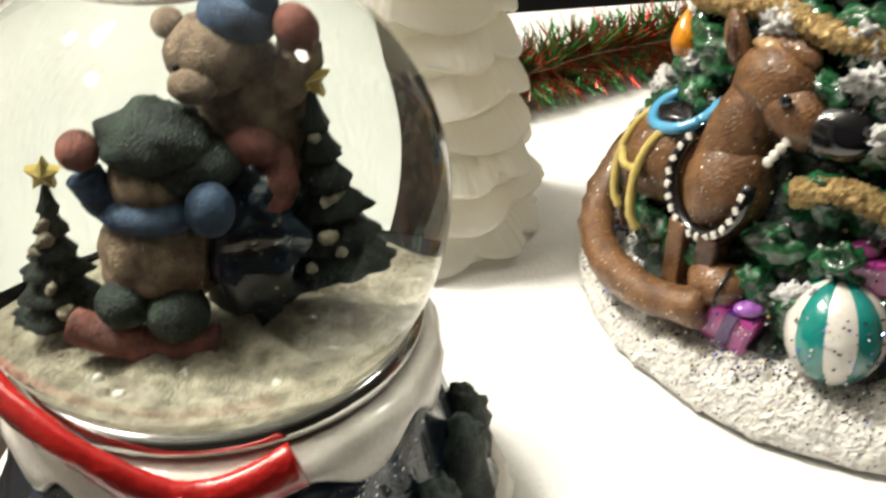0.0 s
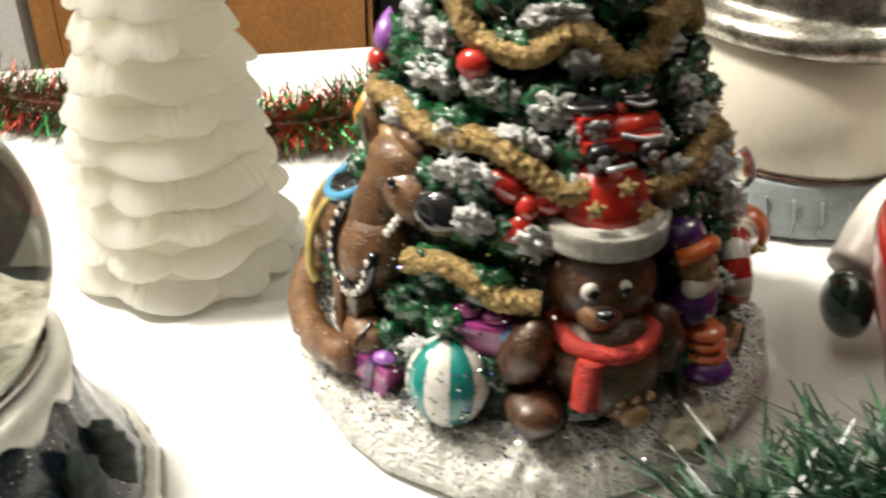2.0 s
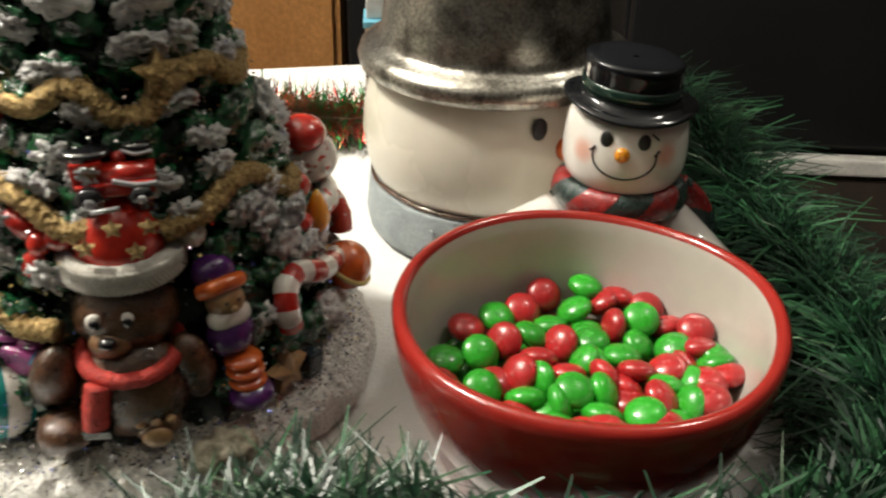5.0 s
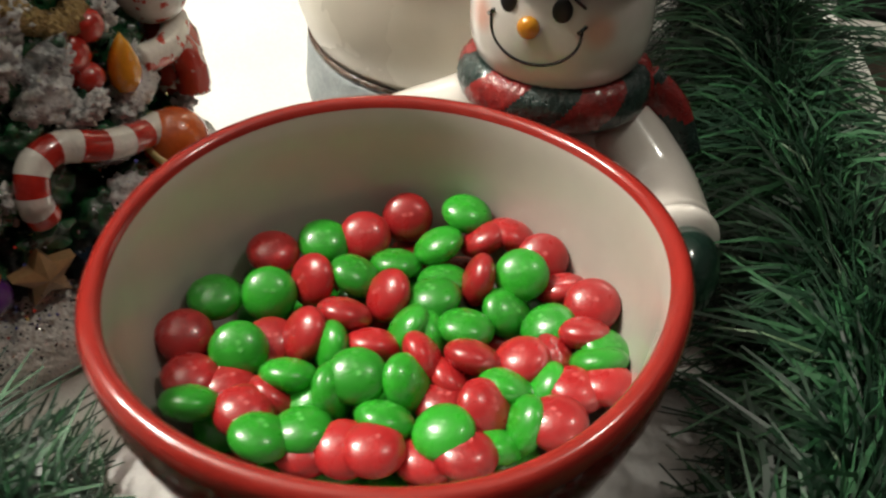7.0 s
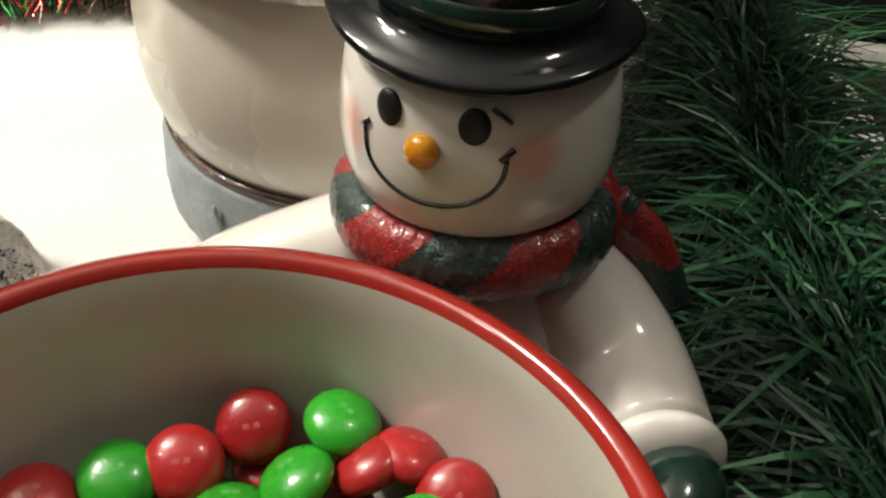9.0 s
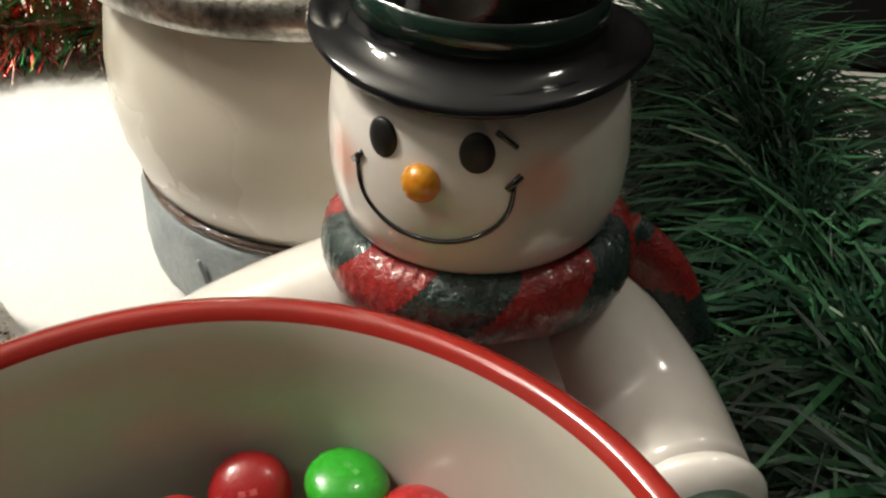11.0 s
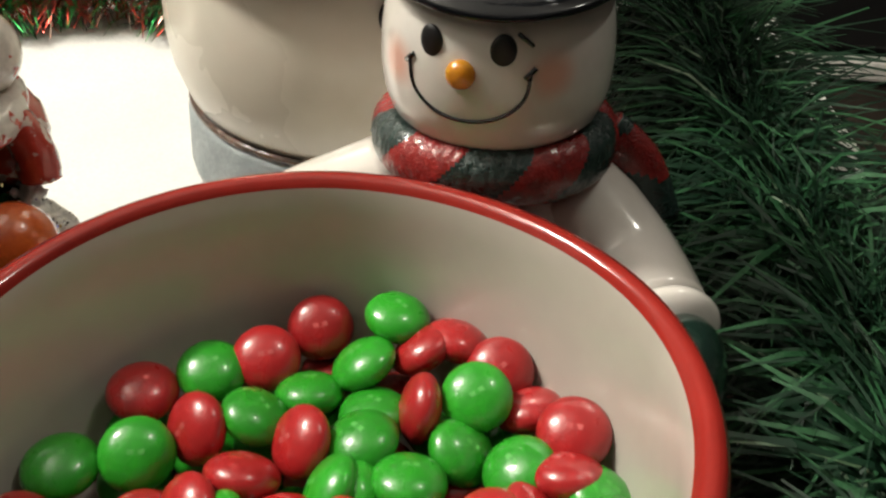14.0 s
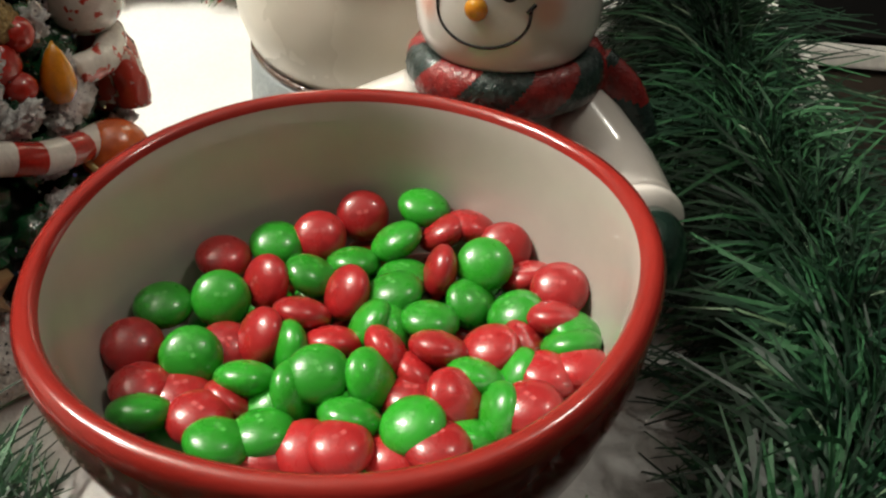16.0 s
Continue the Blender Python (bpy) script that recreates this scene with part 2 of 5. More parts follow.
FOIL_DARK = mat("dark_foil", (0.3, 0.2, 0.16), rough=0.2, metal=0.9, scale=100, bump=0)
FLAKE_SILVER = mat("silver_flake", (0.8, 0.8, 0.8), rough=0.12, metal=1.0, bump=0)
FLAKE_BLUE = mat("blue_violet_flake", (0.2, 0.25, 0.8), rough=0.12, metal=1.0, bump=0)
FLAKE_GOLD = mat("gold_flake", (0.8, 0.6, 0.25), rough=0.12, metal=1.0, bump=0)
CARD = mat("cream_card", (0.62, 0.53, 0.44), (0.58, 0.49, 0.4), rough=0.6, scale=60, bump=0.05)
CARD_BLUE = mat("light_blue_card", (0.16, 0.45, 0.6), rough=0.5, scale=60)
PRINT = mat("grey_violet_print", (0.16, 0.12, 0.16), rough=0.6, scale=100)
PRINT_RED = mat("red_print", (0.55, 0.1, 0.07), rough=0.6, scale=100)
PLASTIC = mat("white_plastic", (0.75, 0.74, 0.72), rough=0.3, scale=50)
WATER = glass("globe_water", 1.33, (0.60, 0.65, 0.61))
CLEAR = glass("clear_rim", 1.45, (0.95, 0.96, 0.96), 0.08)
AIR = glass("air_pocket", 0.76)
NAVY = mat("dark_blue_glaze", (0.018, 0.035, 0.06), (0.008, 0.012, 0.02), rough=0.2, scale=120, coat=0.7, bump=0.4, speck=(0.3, 0.35, 0.4))
# globe figure paints, darkened to stand for the weaker light inside the dome
DUSK_GREEN = mat("matt_green_shade_tone", (0.022, 0.04, 0.028), (0.006, 0.012, 0.01), rough=0.6, scale=300, bump=0.8)
DUSK_BLUE = mat("matt_blue_shade_tone", (0.05, 0.1, 0.19), (0.02, 0.04, 0.09), rough=0.6, scale=350, bump=0.5)
DUSK_BEIGE = mat("matt_beige_shade_tone", (0.32, 0.23, 0.15), (0.14, 0.09, 0.06), rough=0.6, scale=320, bump=0.8)
DUSK_ROSE = mat("matt_rose_shade_tone", (0.3, 0.1, 0.075), (0.13, 0.045, 0.035), rough=0.6, scale=320, bump=0.6)
GLOBE_SNOW = mat("globe_snow", (0.46, 0.42, 0.32), (0.2, 0.17, 0.12), rough=0.8, scale=260, bump=0.8, wobble=0.3)
RIBBON = mat("red_ribbon_glaze", (0.5, 0.02, 0.018), (0.38, 0.014, 0.012), rough=0.22, scale=120, coat=0.6, bump=0.3)


# ---- shape building ----
TAU = 2 * math.pi


class Shape:
    """Collects rounded forms into one mesh, in world metres, with a material for each."""

    def __init__(self):
        self.v, self.f, self.mi, self.flat, self.mats = [], [], [], [], []

    def slot(self, m):
        if m not in self.mats:
            self.mats.append(m)
        return self.mats.index(m)

    def put(self, verts, faces, m, flat=False):
        base, k = len(self.v), self.slot(m)
        self.v += [tuple(p) for p in verts]
        for f in faces:
            self.f.append(tuple(i + base for i in f))
            self.mi.append(k)
            self.flat.append(flat)
        return self

    def ball(self, c, r, m, turn=None, seg=18, rings=12, lump=0.0, freq=150.0):
        r = (r, r, r) if isinstance(r, (int, float)) else r
        vs, fs = [], []
        turn = turn or Matrix.Identity(3)
        c = Vector(c)
        for i in range(rings + 1):
            a = math.pi * i / rings
            for j in range(seg):
                b = TAU * j / seg
                n = Vector((math.sin(a) * math.cos(b), math.sin(a) * math.sin(b), math.cos(a)))
                p = c + turn @ Vector((n.x * r[0], n.y * r[1], n.z * r[2]))
                if lump:
                    p += (turn @ n) * lump * (noise.noise(p * freq) + 0.5 * noise.noise(p * freq * 2.7))
                vs.append(p)
        for i in range(rings):
            for j in range(seg):
                fs.append((i * seg + j, (i + 1) * seg + j, (i + 1) * seg + (j + 1) % seg, i * seg + (j + 1) % seg))
        return self.put(vs, fs, m)

    def lathe(self, c, prof, m, n=64, rim=None):
        vs, fs = [], []
        for k, (r, z) in enumerate(prof):
            for j in range(n):
                a = TAU * j / n
                rr, zz = rim(a, r, z) if rim else (r, z)
                vs.append((c[0] + rr * math.cos(a), c[1] + rr * math.sin(a), c[2] + zz))
        for k in range(len(prof) - 1):
            for j in range(n):
                fs.append((k * n + j, k * n + (j + 1) % n, (k + 1) * n + (j + 1) % n, (k + 1) * n + j))
        return self.put(vs, fs, m)

    def tube(self, pts, r, m, n=10, smooth=6, lump=0.0, stripes=None, flat=1.0, run=3, slant=0.0):
        pts = [Vector(p) for p in pts]
        line = []
        for i in range(len(pts) - 1):
            a, b, c, d = pts[max(i - 1, 0)], pts[i], pts[i + 1], pts[min(i + 2, len(pts) - 1)]
            for s in range(smooth):
                t = s / smooth
                line.append(0.5 * (2 * b + (c - a) * t + (2 * a - 5 * b + 4 * c - d) * t * t + (3 * b - a - 3 * c + d) * t ** 3))
        line.append(pts[-1])
        vs, rings = [], len(line)
        for i, p in enumerate(line):
            d = (line[min(i + 1, rings - 1)] - line[max(i - 1, 0)]).normalized()
            side = d.cross(Vector((0, 0, 1)))
            side = side.normalized() if side.length > 0.05 else Vector((1, 0, 0))
            up = side.cross(d)
            rr = r(i / (rings - 1)) if callable(r) else r
            for j in range(n):
                a = TAU * j / n
                q = p + side * math.cos(a) * rr * flat + up * math.sin(a) * rr
                if lump:
                    q += (q - p).normalized() * lump * noise.noise(q * 900)
                vs.append(q)
        for i in range(rings - 1):
            fs = [(i * n + j, i * n + (j + 1) % n, (i + 1) * n + (j + 1) % n, (i + 1) * n + j) for j in range(n)]
            self.f += [tuple(q + len(self.v) for q in f) for f in fs]
            self.mi += [self.slot(stripes[int((i + slant * math.sin(TAU * (j + 0.5) / n)) // run) % len(stripes)] if stripes else m) for j in range(n)]
            self.flat += [False] * len(fs)
        self.v += [tuple(q) for q in vs]
        base = len(self.v) - len(vs)
        for ring in (0, rings - 1):
            self.f.append(tuple(base + ring * n + j for j in range(n)))
            self.mi.append(self.slot(stripes[0] if stripes else m))
            self.flat.append(False)
        return self

    def box(self, c, size, m, turn=None, bevel=0.12):
        """A box with chamfered edges."""
        bm = bmesh.new()
        bmesh.ops.create_cube(bm, size=1)
        for v in bm.verts:
            v.co = Vector((v.co.x * size[0], v.co.y * size[1], v.co.z * size[2]))
        if bevel:
            bmesh.ops.bevel(bm, geom=bm.edges[:], offset=bevel * min(size), segments=2, affect="EDGES", profile=0.6)
        bm.verts.index_update()
        turn = turn or Matrix.Identity(3)
        vs = [Vector(c) + turn @ v.co for v in bm.verts]
        fs = [[v.index for v in f.verts] for f in bm.faces]
        bm.free()
        return self.put(vs, fs, m, True)

    def star(self, c, r, thick, m, turn):
        vs, n = [], 10
        for s in (-1, 1):
            vs += [Vector(c) + turn @ Vector(((r if i % 2 == 0 else r * 0.5) * math.sin(TAU * i / n), s * thick, (r if i % 2 == 0 else r * 0.5) * math.cos(TAU * i / n))) for i in range(n)]
        vs += [Vector(c) + turn @ Vector((0, -2 * thick, 0)), Vector(c) + turn @ Vector((0, 2 * thick, 0))]
        fs = [(i, (i + 1) % n, n + (i + 1) % n, n + i) for i in range(n)]
        fs += [(i, (i + 1) % n, 2 * n) for i in range(n)] + [(n + i, n + (i + 1) % n, 2 * n + 1) for i in range(n)]
        return self.put(vs, fs, m, True)

    def mesh(self, name):
        me = bpy.data.meshes.new(name)
        me.from_pydata(self.v, [], self.f)
        for m in self.mats:
            me.materials.append(m)
        me.polygons.foreach_set("material_index", self.mi)
        me.polygons.foreach_set("use_smooth", [not q for q in self.flat])
        bm = bmesh.new()
        bm.from_mesh(me)
        bmesh.ops.remove_doubles(bm, verts=bm.verts, dist=1e-6)
        bmesh.ops.recalc_face_normals(bm, faces=bm.faces)
        bm.to_mesh(me)
        bm.free()
        return me


def thing(name, at, label, category, group=""):
    root = new(name)
    root.empty_display_size = 0.01
    root.location = at
    return tagged(root, label, category, group)


def part(name, shape, parent, label=""):
    ob = new(name, shape.mesh(name))
    ob.parent = parent
    if parent.type == "EMPTY":
        ob.matrix_parent_inverse = Matrix.Translation(parent.location).inverted()
    return tagged(ob, label)


def solo(name, shape, label, category, kind="", group=""):
    return tagged(new(name, shape.mesh(name)), label, category, group, kind)


def facing(az):
    """Turns local -y outwards at that bearing (0: towards the front, plus: to the +x side)."""
    return Matrix.Rotation(radians(az), 3, "Z")


# ---- structure: room, counter, cloth ----
FLOOR_Z = -0.9


def slab(name, lo, hi, m, label, category="wall"):
    c = [(a + b) / 2 for a, b in zip(lo, hi)]
    return solo(name, Shape().box(c, [b - a for a, b in zip(lo, hi)], m, bevel=0), label, category, "structure")


slab("floor", (-2.6, -2.6, FLOOR_Z - 0.1), (2.6, 2.8, FLOOR_Z), FLOOR_WOOD, "dark wooden kitchen floor in shade", "floor")
slab("ceiling", (-2.6, -2.6, 1.9), (2.6, 2.8, 2.0), CEILING_PAINT, "plain painted room ceiling", "ceiling")
slab("wall_north", (-2.6, 2.7, FLOOR_Z), (2.6, 2.8, 1.9), DIMMED_WALL, "wall behind the kitchen units, coloured near-black for a dim room")
slab("wall_south", (-2.6, -2.7, FLOOR_Z), (2.6, -2.6, 1.9), DIMMED_WALL, "unseen wall coloured near-black for a dim room")
slab("wall_west", (-2.7, -2.6, FLOOR_Z), (-2.6, 2.8, 1.9), WALL_PAINT, "plain painted wall")
slab("wall_east", (2.6, -2.6, FLOOR_Z), (2.7, 2.8, 1.9), DIMMED_WALL, "unseen wall coloured near-black for a dim room")


def prism(outline, z0, z1, m):
    n = len(outline)
    vs = [(x, y, z0) for x, y in outline] + [(x, y, z1) for x, y in outline]
    return Shape().put(vs, [tuple(range(n)), tuple(range(n, 2 * n))] + [(i, (i + 1) % n, n + (i + 1) % n, n + i) for i in range(n)], m, True)


def back_edge(x):
    return 0.543 + 0.24 * x


counter = thing("counter", (0, 0, FLOOR_Z), "white laminate counter with a straight back edge", "counter")
part("worktop", prism([(-0.112, 0.07), (0.398, 0.07), (0.402, 0.40), (0.392, 0.462), (0.345, 0.53), (0.31, back_edge(0.31)), (-0.265, back_edge(-0.265)), (-0.205, 0.425), (-0.14, 0.395), (-0.112, 0.27)], -0.035, -0.003, LAMINATE), counter)
part("base_cabinet", prism([(-0.105, 0.09), (0.37, 0.09), (0.37, 0.44), (-0.105, 0.44)], FLOOR_Z, -0.0352, LAMINATE), counter)


def cotton_cloth():
    """A thin cotton sheet with soft folds, its back edge uneven."""
    vs, fs, nx, ny = [], [], 110, 90
    for j in range(ny + 1):
        for i in range(nx + 1):
            left = float(np.interp(0.074 + 0.365 * j / ny, (0.07, 0.27, 0.395, 0.44), (-0.110, -0.110, -0.138, -0.19)))
            x = left + (0.385 - left) * i / nx
            far = 0.455 + 0.12 * x + 0.008 * noise.noise(Vector((x * 25, 3, 0)))
            y = 0.074 + (far - 0.074) * j / ny
            z = 0.0006 * noise.noise(Vector((x * 16, y * 16, 0))) + 0.0004 * noise.noise(Vector((x * 50, y * 50, 2))) - 0.0006
            if j == ny:
                z = -0.0025
            vs.append((x, y, z))
    for j in range(ny):
        for i in range(nx):
            a = j * (nx + 1) + i
            fs.append((a, a + 1, a + nx + 2, a + nx + 1))
    return Shape().put(vs, fs, COTTON)


solo("cotton_cloth", cotton_cloth(), "white cotton snow cloth spread over the counter", "cloth")

# far kitchen units
unit = thing("kitchen_cabinet", (-0.65, 2.62, FLOOR_Z), "golden oak kitchen cabinet with framed doors", "cabinet")
part("body", Shape().box((-0.65, 2.65, -0.45), (0.98, 0.1, 0.9), OAK, bevel=0.02), unit)
for cx in (-0.9, -0.4):
    d = part("door", Shape().box((cx, 2.592, -0.46), (0.44, 0.018, 0.8), OAK, bevel=0.2), unit)
    for sx in (-1, 1):
        part("stile", Shape().box((cx + sx * 0.19, 2.58, -0.46), (0.06, 0.012, 0.8), OAK, bevel=0.2), d)
    for sz in (-1, 1):
        part("rail", Shape().box((cx, 2.581, -0.46 + sz * 0.37), (0.32, 0.01, 0.06), OAK, bevel=0.2), d)
fridge = thing("refrigerator", (0.5, 2.5, FLOOR_Z), "black enamel refrigerator in the dark kitchen", "refrigerator")
part("body", Shape().box((0.48, 2.6, 0.0), (1.22, 0.16, 1.8), BLACK_ENAMEL, bevel=0.04), fridge)
part("door", Shape().box((0.48, 2.5, 0.0), (1.2, 0.03, 1.76), BLACK_ENAMEL, bevel=0.2), fridge)
white_unit = thing("white_unit", (-1.5, 2.6, FLOOR_Z), "white painted kitchen unit beside the oak cabinet", "cabinet")
part("body", Shape().box((-1.53, 2.63, -0.3), (0.74, 0.12, 1.2), LAMINATE, bevel=0.04), white_unit)
stove = thing("range", (1.2, 1.7, FLOOR_Z), "black kitchen range with a pale trim strip", "stove")
part("body", Shape().box((1.35, 1.78, -0.45), (1.7, 0.2, 0.9), BLACK_ENAMEL, bevel=0.03), stove)
part("oven_door", Shape().box((1.35, 1.67, -0.28), (1.68, 0.03, 0.5), BLACK_ENAMEL, bevel=0.2), stove)
part("trim_strip", Shape().box((1.35, 1.655, -0.565), (1.69, 0.03, 0.035), STEEL_TRIM, bevel=0.2), stove, "pale metal strip")
part("drawer", Shape().box((1.35, 1.668, -0.72), (1.68, 0.03, 0.25), FLOOR_WOOD, bevel=0.1), stove, "dark brown drawer")


# ---- foil and pine garlands ----
def spline(pts, s):
    pts = [Vector(p) for p in pts]
    k = min(int(s * (len(pts) - 1)), len(pts) - 2)
    t = s * (len(pts) - 1) - k
    a, b, c, d = pts[max(k - 1, 0)], pts[k], pts[k + 1], pts[min(k + 2, len(pts) - 1)]
    return 0.5 * (2 * b + (c - a) * t + (2 * a - 5 * b + 4 * c - d) * t * t + (3 * b - a - 3 * c + d) * t ** 3)


def blades(pts, count, length, width, mats, weights, rng, droop=0.25, lean=0.3, floor_z=0.001, clear=(), tufts=0):
    """Narrow foil strips that stand out all round a bent core."""
    sh = Shape()
    for _ in range(count):
        s = rng.random()
        if tufts:
            s = min(0.999, max(0.001, (int(s * tufts) + 0.5 + rng.gauss(0, 0.24)) / tufts))
        p = spline(pts, s)
        d = (spline(pts, min(1, s + 0.01)) - spline(pts, max(0, s - 0.01))).normalized()
        side = d.cross(Vector((0, 0, 1))).normalized()
        up = side.cross(d)
        a = rng.random() * TAU
        out = (side * math.cos(a) + up * math.sin(a) + d * rng.uniform(-lean, lean) * 2).normalized()
        L = length * rng.uniform(0.45, 1.2)
        w = d.lerp(side, rng.random() * 0.6).normalized() * width * rng.uniform(0.6, 1.3) / 2
        bend = Vector((rng.uniform(-1, 1), rng.uniform(-1, 1), -1.0)) * droop * L
        row = []
        for q in (0.0, 0.35, 0.7, 1.0):
            c = p + out * L * q + bend * q * q
            c.z = max(c.z, floor_z + 0.001 * rng.random())
            ww = w * (1.0 if q < 0.9 else 0.45)
            row += [c - ww, c + ww]
        m = rng.choices(mats, weights)[0]
        if any(math.hypot(q.x - x, q.y - y) < rad for q in row for x, y, rad, top in clear if q.z < top):
            continue
        sh.put(row, [(0, 1, 3, 2), (2, 3, 5, 4), (4, 5, 7, 6)], m, True)
    return sh


rng = random.Random(11)
PINE = [(0.165, 0.138, 0.014), (0.205, 0.141, 0.024), (0.25, 0.135, 0.031), (0.297, 0.132, 0.031), (0.345, 0.15, 0.026), (0.376, 0.205, 0.024), (0.368, 0.275, 0.028), (0.352, 0.335, 0.034), (0.341, 0.395, 0.038), (0.331, 0.45, 0.03)]
pine = thing("pine_garland", (0.27, 0.116, 0), "dark green artificial pine garland, its silvery tips and glints as pale blades", "garland")
part("wire", Shape().tube(PINE, 0.0022, NEEDLE_DARK, n=8), pine, "twisted dark wire core")
tagged(part("needle_fringe", blades(PINE, 21000, 0.041, 0.0013, [NEEDLE, NEEDLE_DARK, NEEDLE_PALE], [3.4, 6.5, 0.16], rng, droop=0.38, lean=0.75, tufts=19, clear=((0.2752, 0.2018, 0.0595, 0.2), (0.123, 0.2486, 0.082, 0.02), (0.2932, 0.2835, 0.034, 0.06), (0.2932, 0.2815, 0.026, 0.2), (0.2466, 0.3716, 0.062, 0.2))), pine), kind="stuff")
TINSEL = [(-0.235, 0.462, 0.014), (-0.18, 0.438, 0.014), (-0.12, 0.42, 0.014), (-0.05, 0.405, 0.014), (0.02, 0.4, 0.013), (0.07, 0.432, 0.014), (0.12, 0.455, 0.014), (0.17, 0.45, 0.014), (0.24, 0.475, 0.014)]
tinsel = thing("tinsel_garland", (0, 0.4, 0), "red and green metallic tinsel garland on the cloth", "tinsel")
part("cord", Shape().tube(TINSEL, 0.0014, FOIL_DARK, n=6), tinsel)
tagged(part("foil_fringe", blades(TINSEL, 9000, 0.0215, 0.0009, [FOIL_RED, FOIL_GREEN, FOIL_DARK], [4, 4, 1.5], rng, droop=0.1, lean=0.4), tinsel), kind="stuff")


# ---- white plastic tree ----
wt = thing("white_tree", (-0.009, 0.297, 0), "translucent white plastic christmas tree with scalloped tiers", "tree ornament")
part("core", Shape().lathe((-0.009, 0.297, 0), [(0.0001, 0.0005), (0.036, 0.0005), (0.0355, 0.01), (0.0345, 0.03), (0.0315, 0.055), (0.027, 0.08), (0.0215, 0.105), (0.015, 0.13), (0.006, 0.16), (0.0001, 0.183)], WAX, n=48), wt)
for k in range(14):
    z = 0.003 + 0.0128 * k
    R = 0.0405 - 0.0008 * k - 0.00014 * k * k
    if k > 10:
        R -= 0.001 * (k - 10)
    ph = rng.random() * TAU
    lobes = rng.choice((7, 8, 9))

    def scallop(a, r, dz, ph=ph, R=R, lobes=lobes):
        w = abs(math.cos((a + ph + 0.22 * math.sin(2 * a + 3 * ph)) * lobes / 2))
        edge = max(0.0, (r / R - 0.6) / 0.4)
        puff = 0.5 + noise.noise(Vector((math.cos(a) * 2.2, math.sin(a) * 2.2, R * 900)))
        rib = 0.0014 * min(0.4, max(0.0, puff - 0.55)) * math.cos((a + ph) * 48 + 1.5 * math.sin(5 * a + ph)) * edge
        return r * (1 + (0.095 * (w - 0.52) + 0.07 * (puff - 0.5)) * edge) + rib, dz - 0.0030 * (w - 0.5) * edge + 0.0022 * (puff - 0.5) * edge + rib * 0.6

    prof = [(R * 0.66, 0.0128), (R * 0.8, 0.0116), (R * 0.885, 0.0092), (R * 0.945, 0.0066), (R * 0.99, 0.0042), (R * 1.025, 0.0021), (R * 1.03, 0.0008), (R * 1.005, 0.0001), (R * 0.95, 0.0003), (R * 0.88, 0.0012)]
    part("tier", Shape().lathe((-0.009, 0.297, z), prof, WAX, n=384, rim=scallop), wt)

# ---- tree-shaped cookie jar ----
JX, JY = 0.123, 0.2486
JZ = (0.0, 0.012, 0.02, 0.05, 0.075, 0.095, 0.1135, 0.13, 0.15, 0.2)
JR = (0.08, 0.079, 0.067, 0.059, 0.0515, 0.046, 0.037, 0.0335, 0.03, 0.004)


def jr(z):
    return float(np.interp(z, JZ, JR))


def on(az, z, out=0.0, dx=0.0):
    """A point at a bearing and height, out from the jar's wall and dx along it."""
    a = radians(az)
    R = jr(z) + out
    return Vector((JX + R * math.sin(a) + dx * math.cos(a), JY - R * math.cos(a) + dx * math.sin(a), z))


jar = thing("tree_cookie_jar", (JX, JY, 0), "glazed ceramic christmas tree cookie jar covered with toys", "cookie jar")


def base_rim(a, r, z):
    w = 1 + 0.02 * math.sin(3 * a + 1) + 0.018 * noise.noise(Vector((math.cos(a) * 2.5, math.sin(a) * 2.5, z * 40)))
    w += 0.012 * noise.noise(Vector((math.cos(a) * 14, math.sin(a) * 14, z * 260)))
    return r * w, z + (0.0030 * noise.noise(Vector((math.cos(a) * r * 170, math.sin(a) * r * 170, 5))) + 0.0018 * noise.noise(Vector((math.cos(a) * r * 430, math.sin(a) * r * 430, 9))) if 0.003 < z else 0)


BASE_LINE = [(0.001, 0.0004), (0.0785, 0.0004), (0.0805, 0.002), (0.0805, 0.006), (0.0790, 0.0105), (0.0765, 0.0130), (0.073, 0.0150), (0.0705, 0.0158), (0.068, 0.0165), (0.066, 0.0172), (0.062, 0.018), (0.055, 0.019), (0.04, 0.02)]
BASE_STEPS = np.linspace(0, len(BASE_LINE) - 1, 70)
part("snow_base", Shape().lathe((JX, JY, 0), [(float(np.interp(k, range(len(BASE_LINE)), [q[0] for q in BASE_LINE])), float(np.interp(k, range(len(BASE_LINE)), [q[1] for q in BASE_LINE]))) for k in BASE_STEPS], JAR_SNOW, n=420, rim=base_rim), jar, "white glittered snow base")


def body_rim(a, r, z):
    q = Vector((math.cos(a) * r * 70, math.sin(a) * r * 70, z * 70))
    return r - 0.004 + 0.006 * noise.noise(q) + 0.0025 * noise.noise(q * 3), z


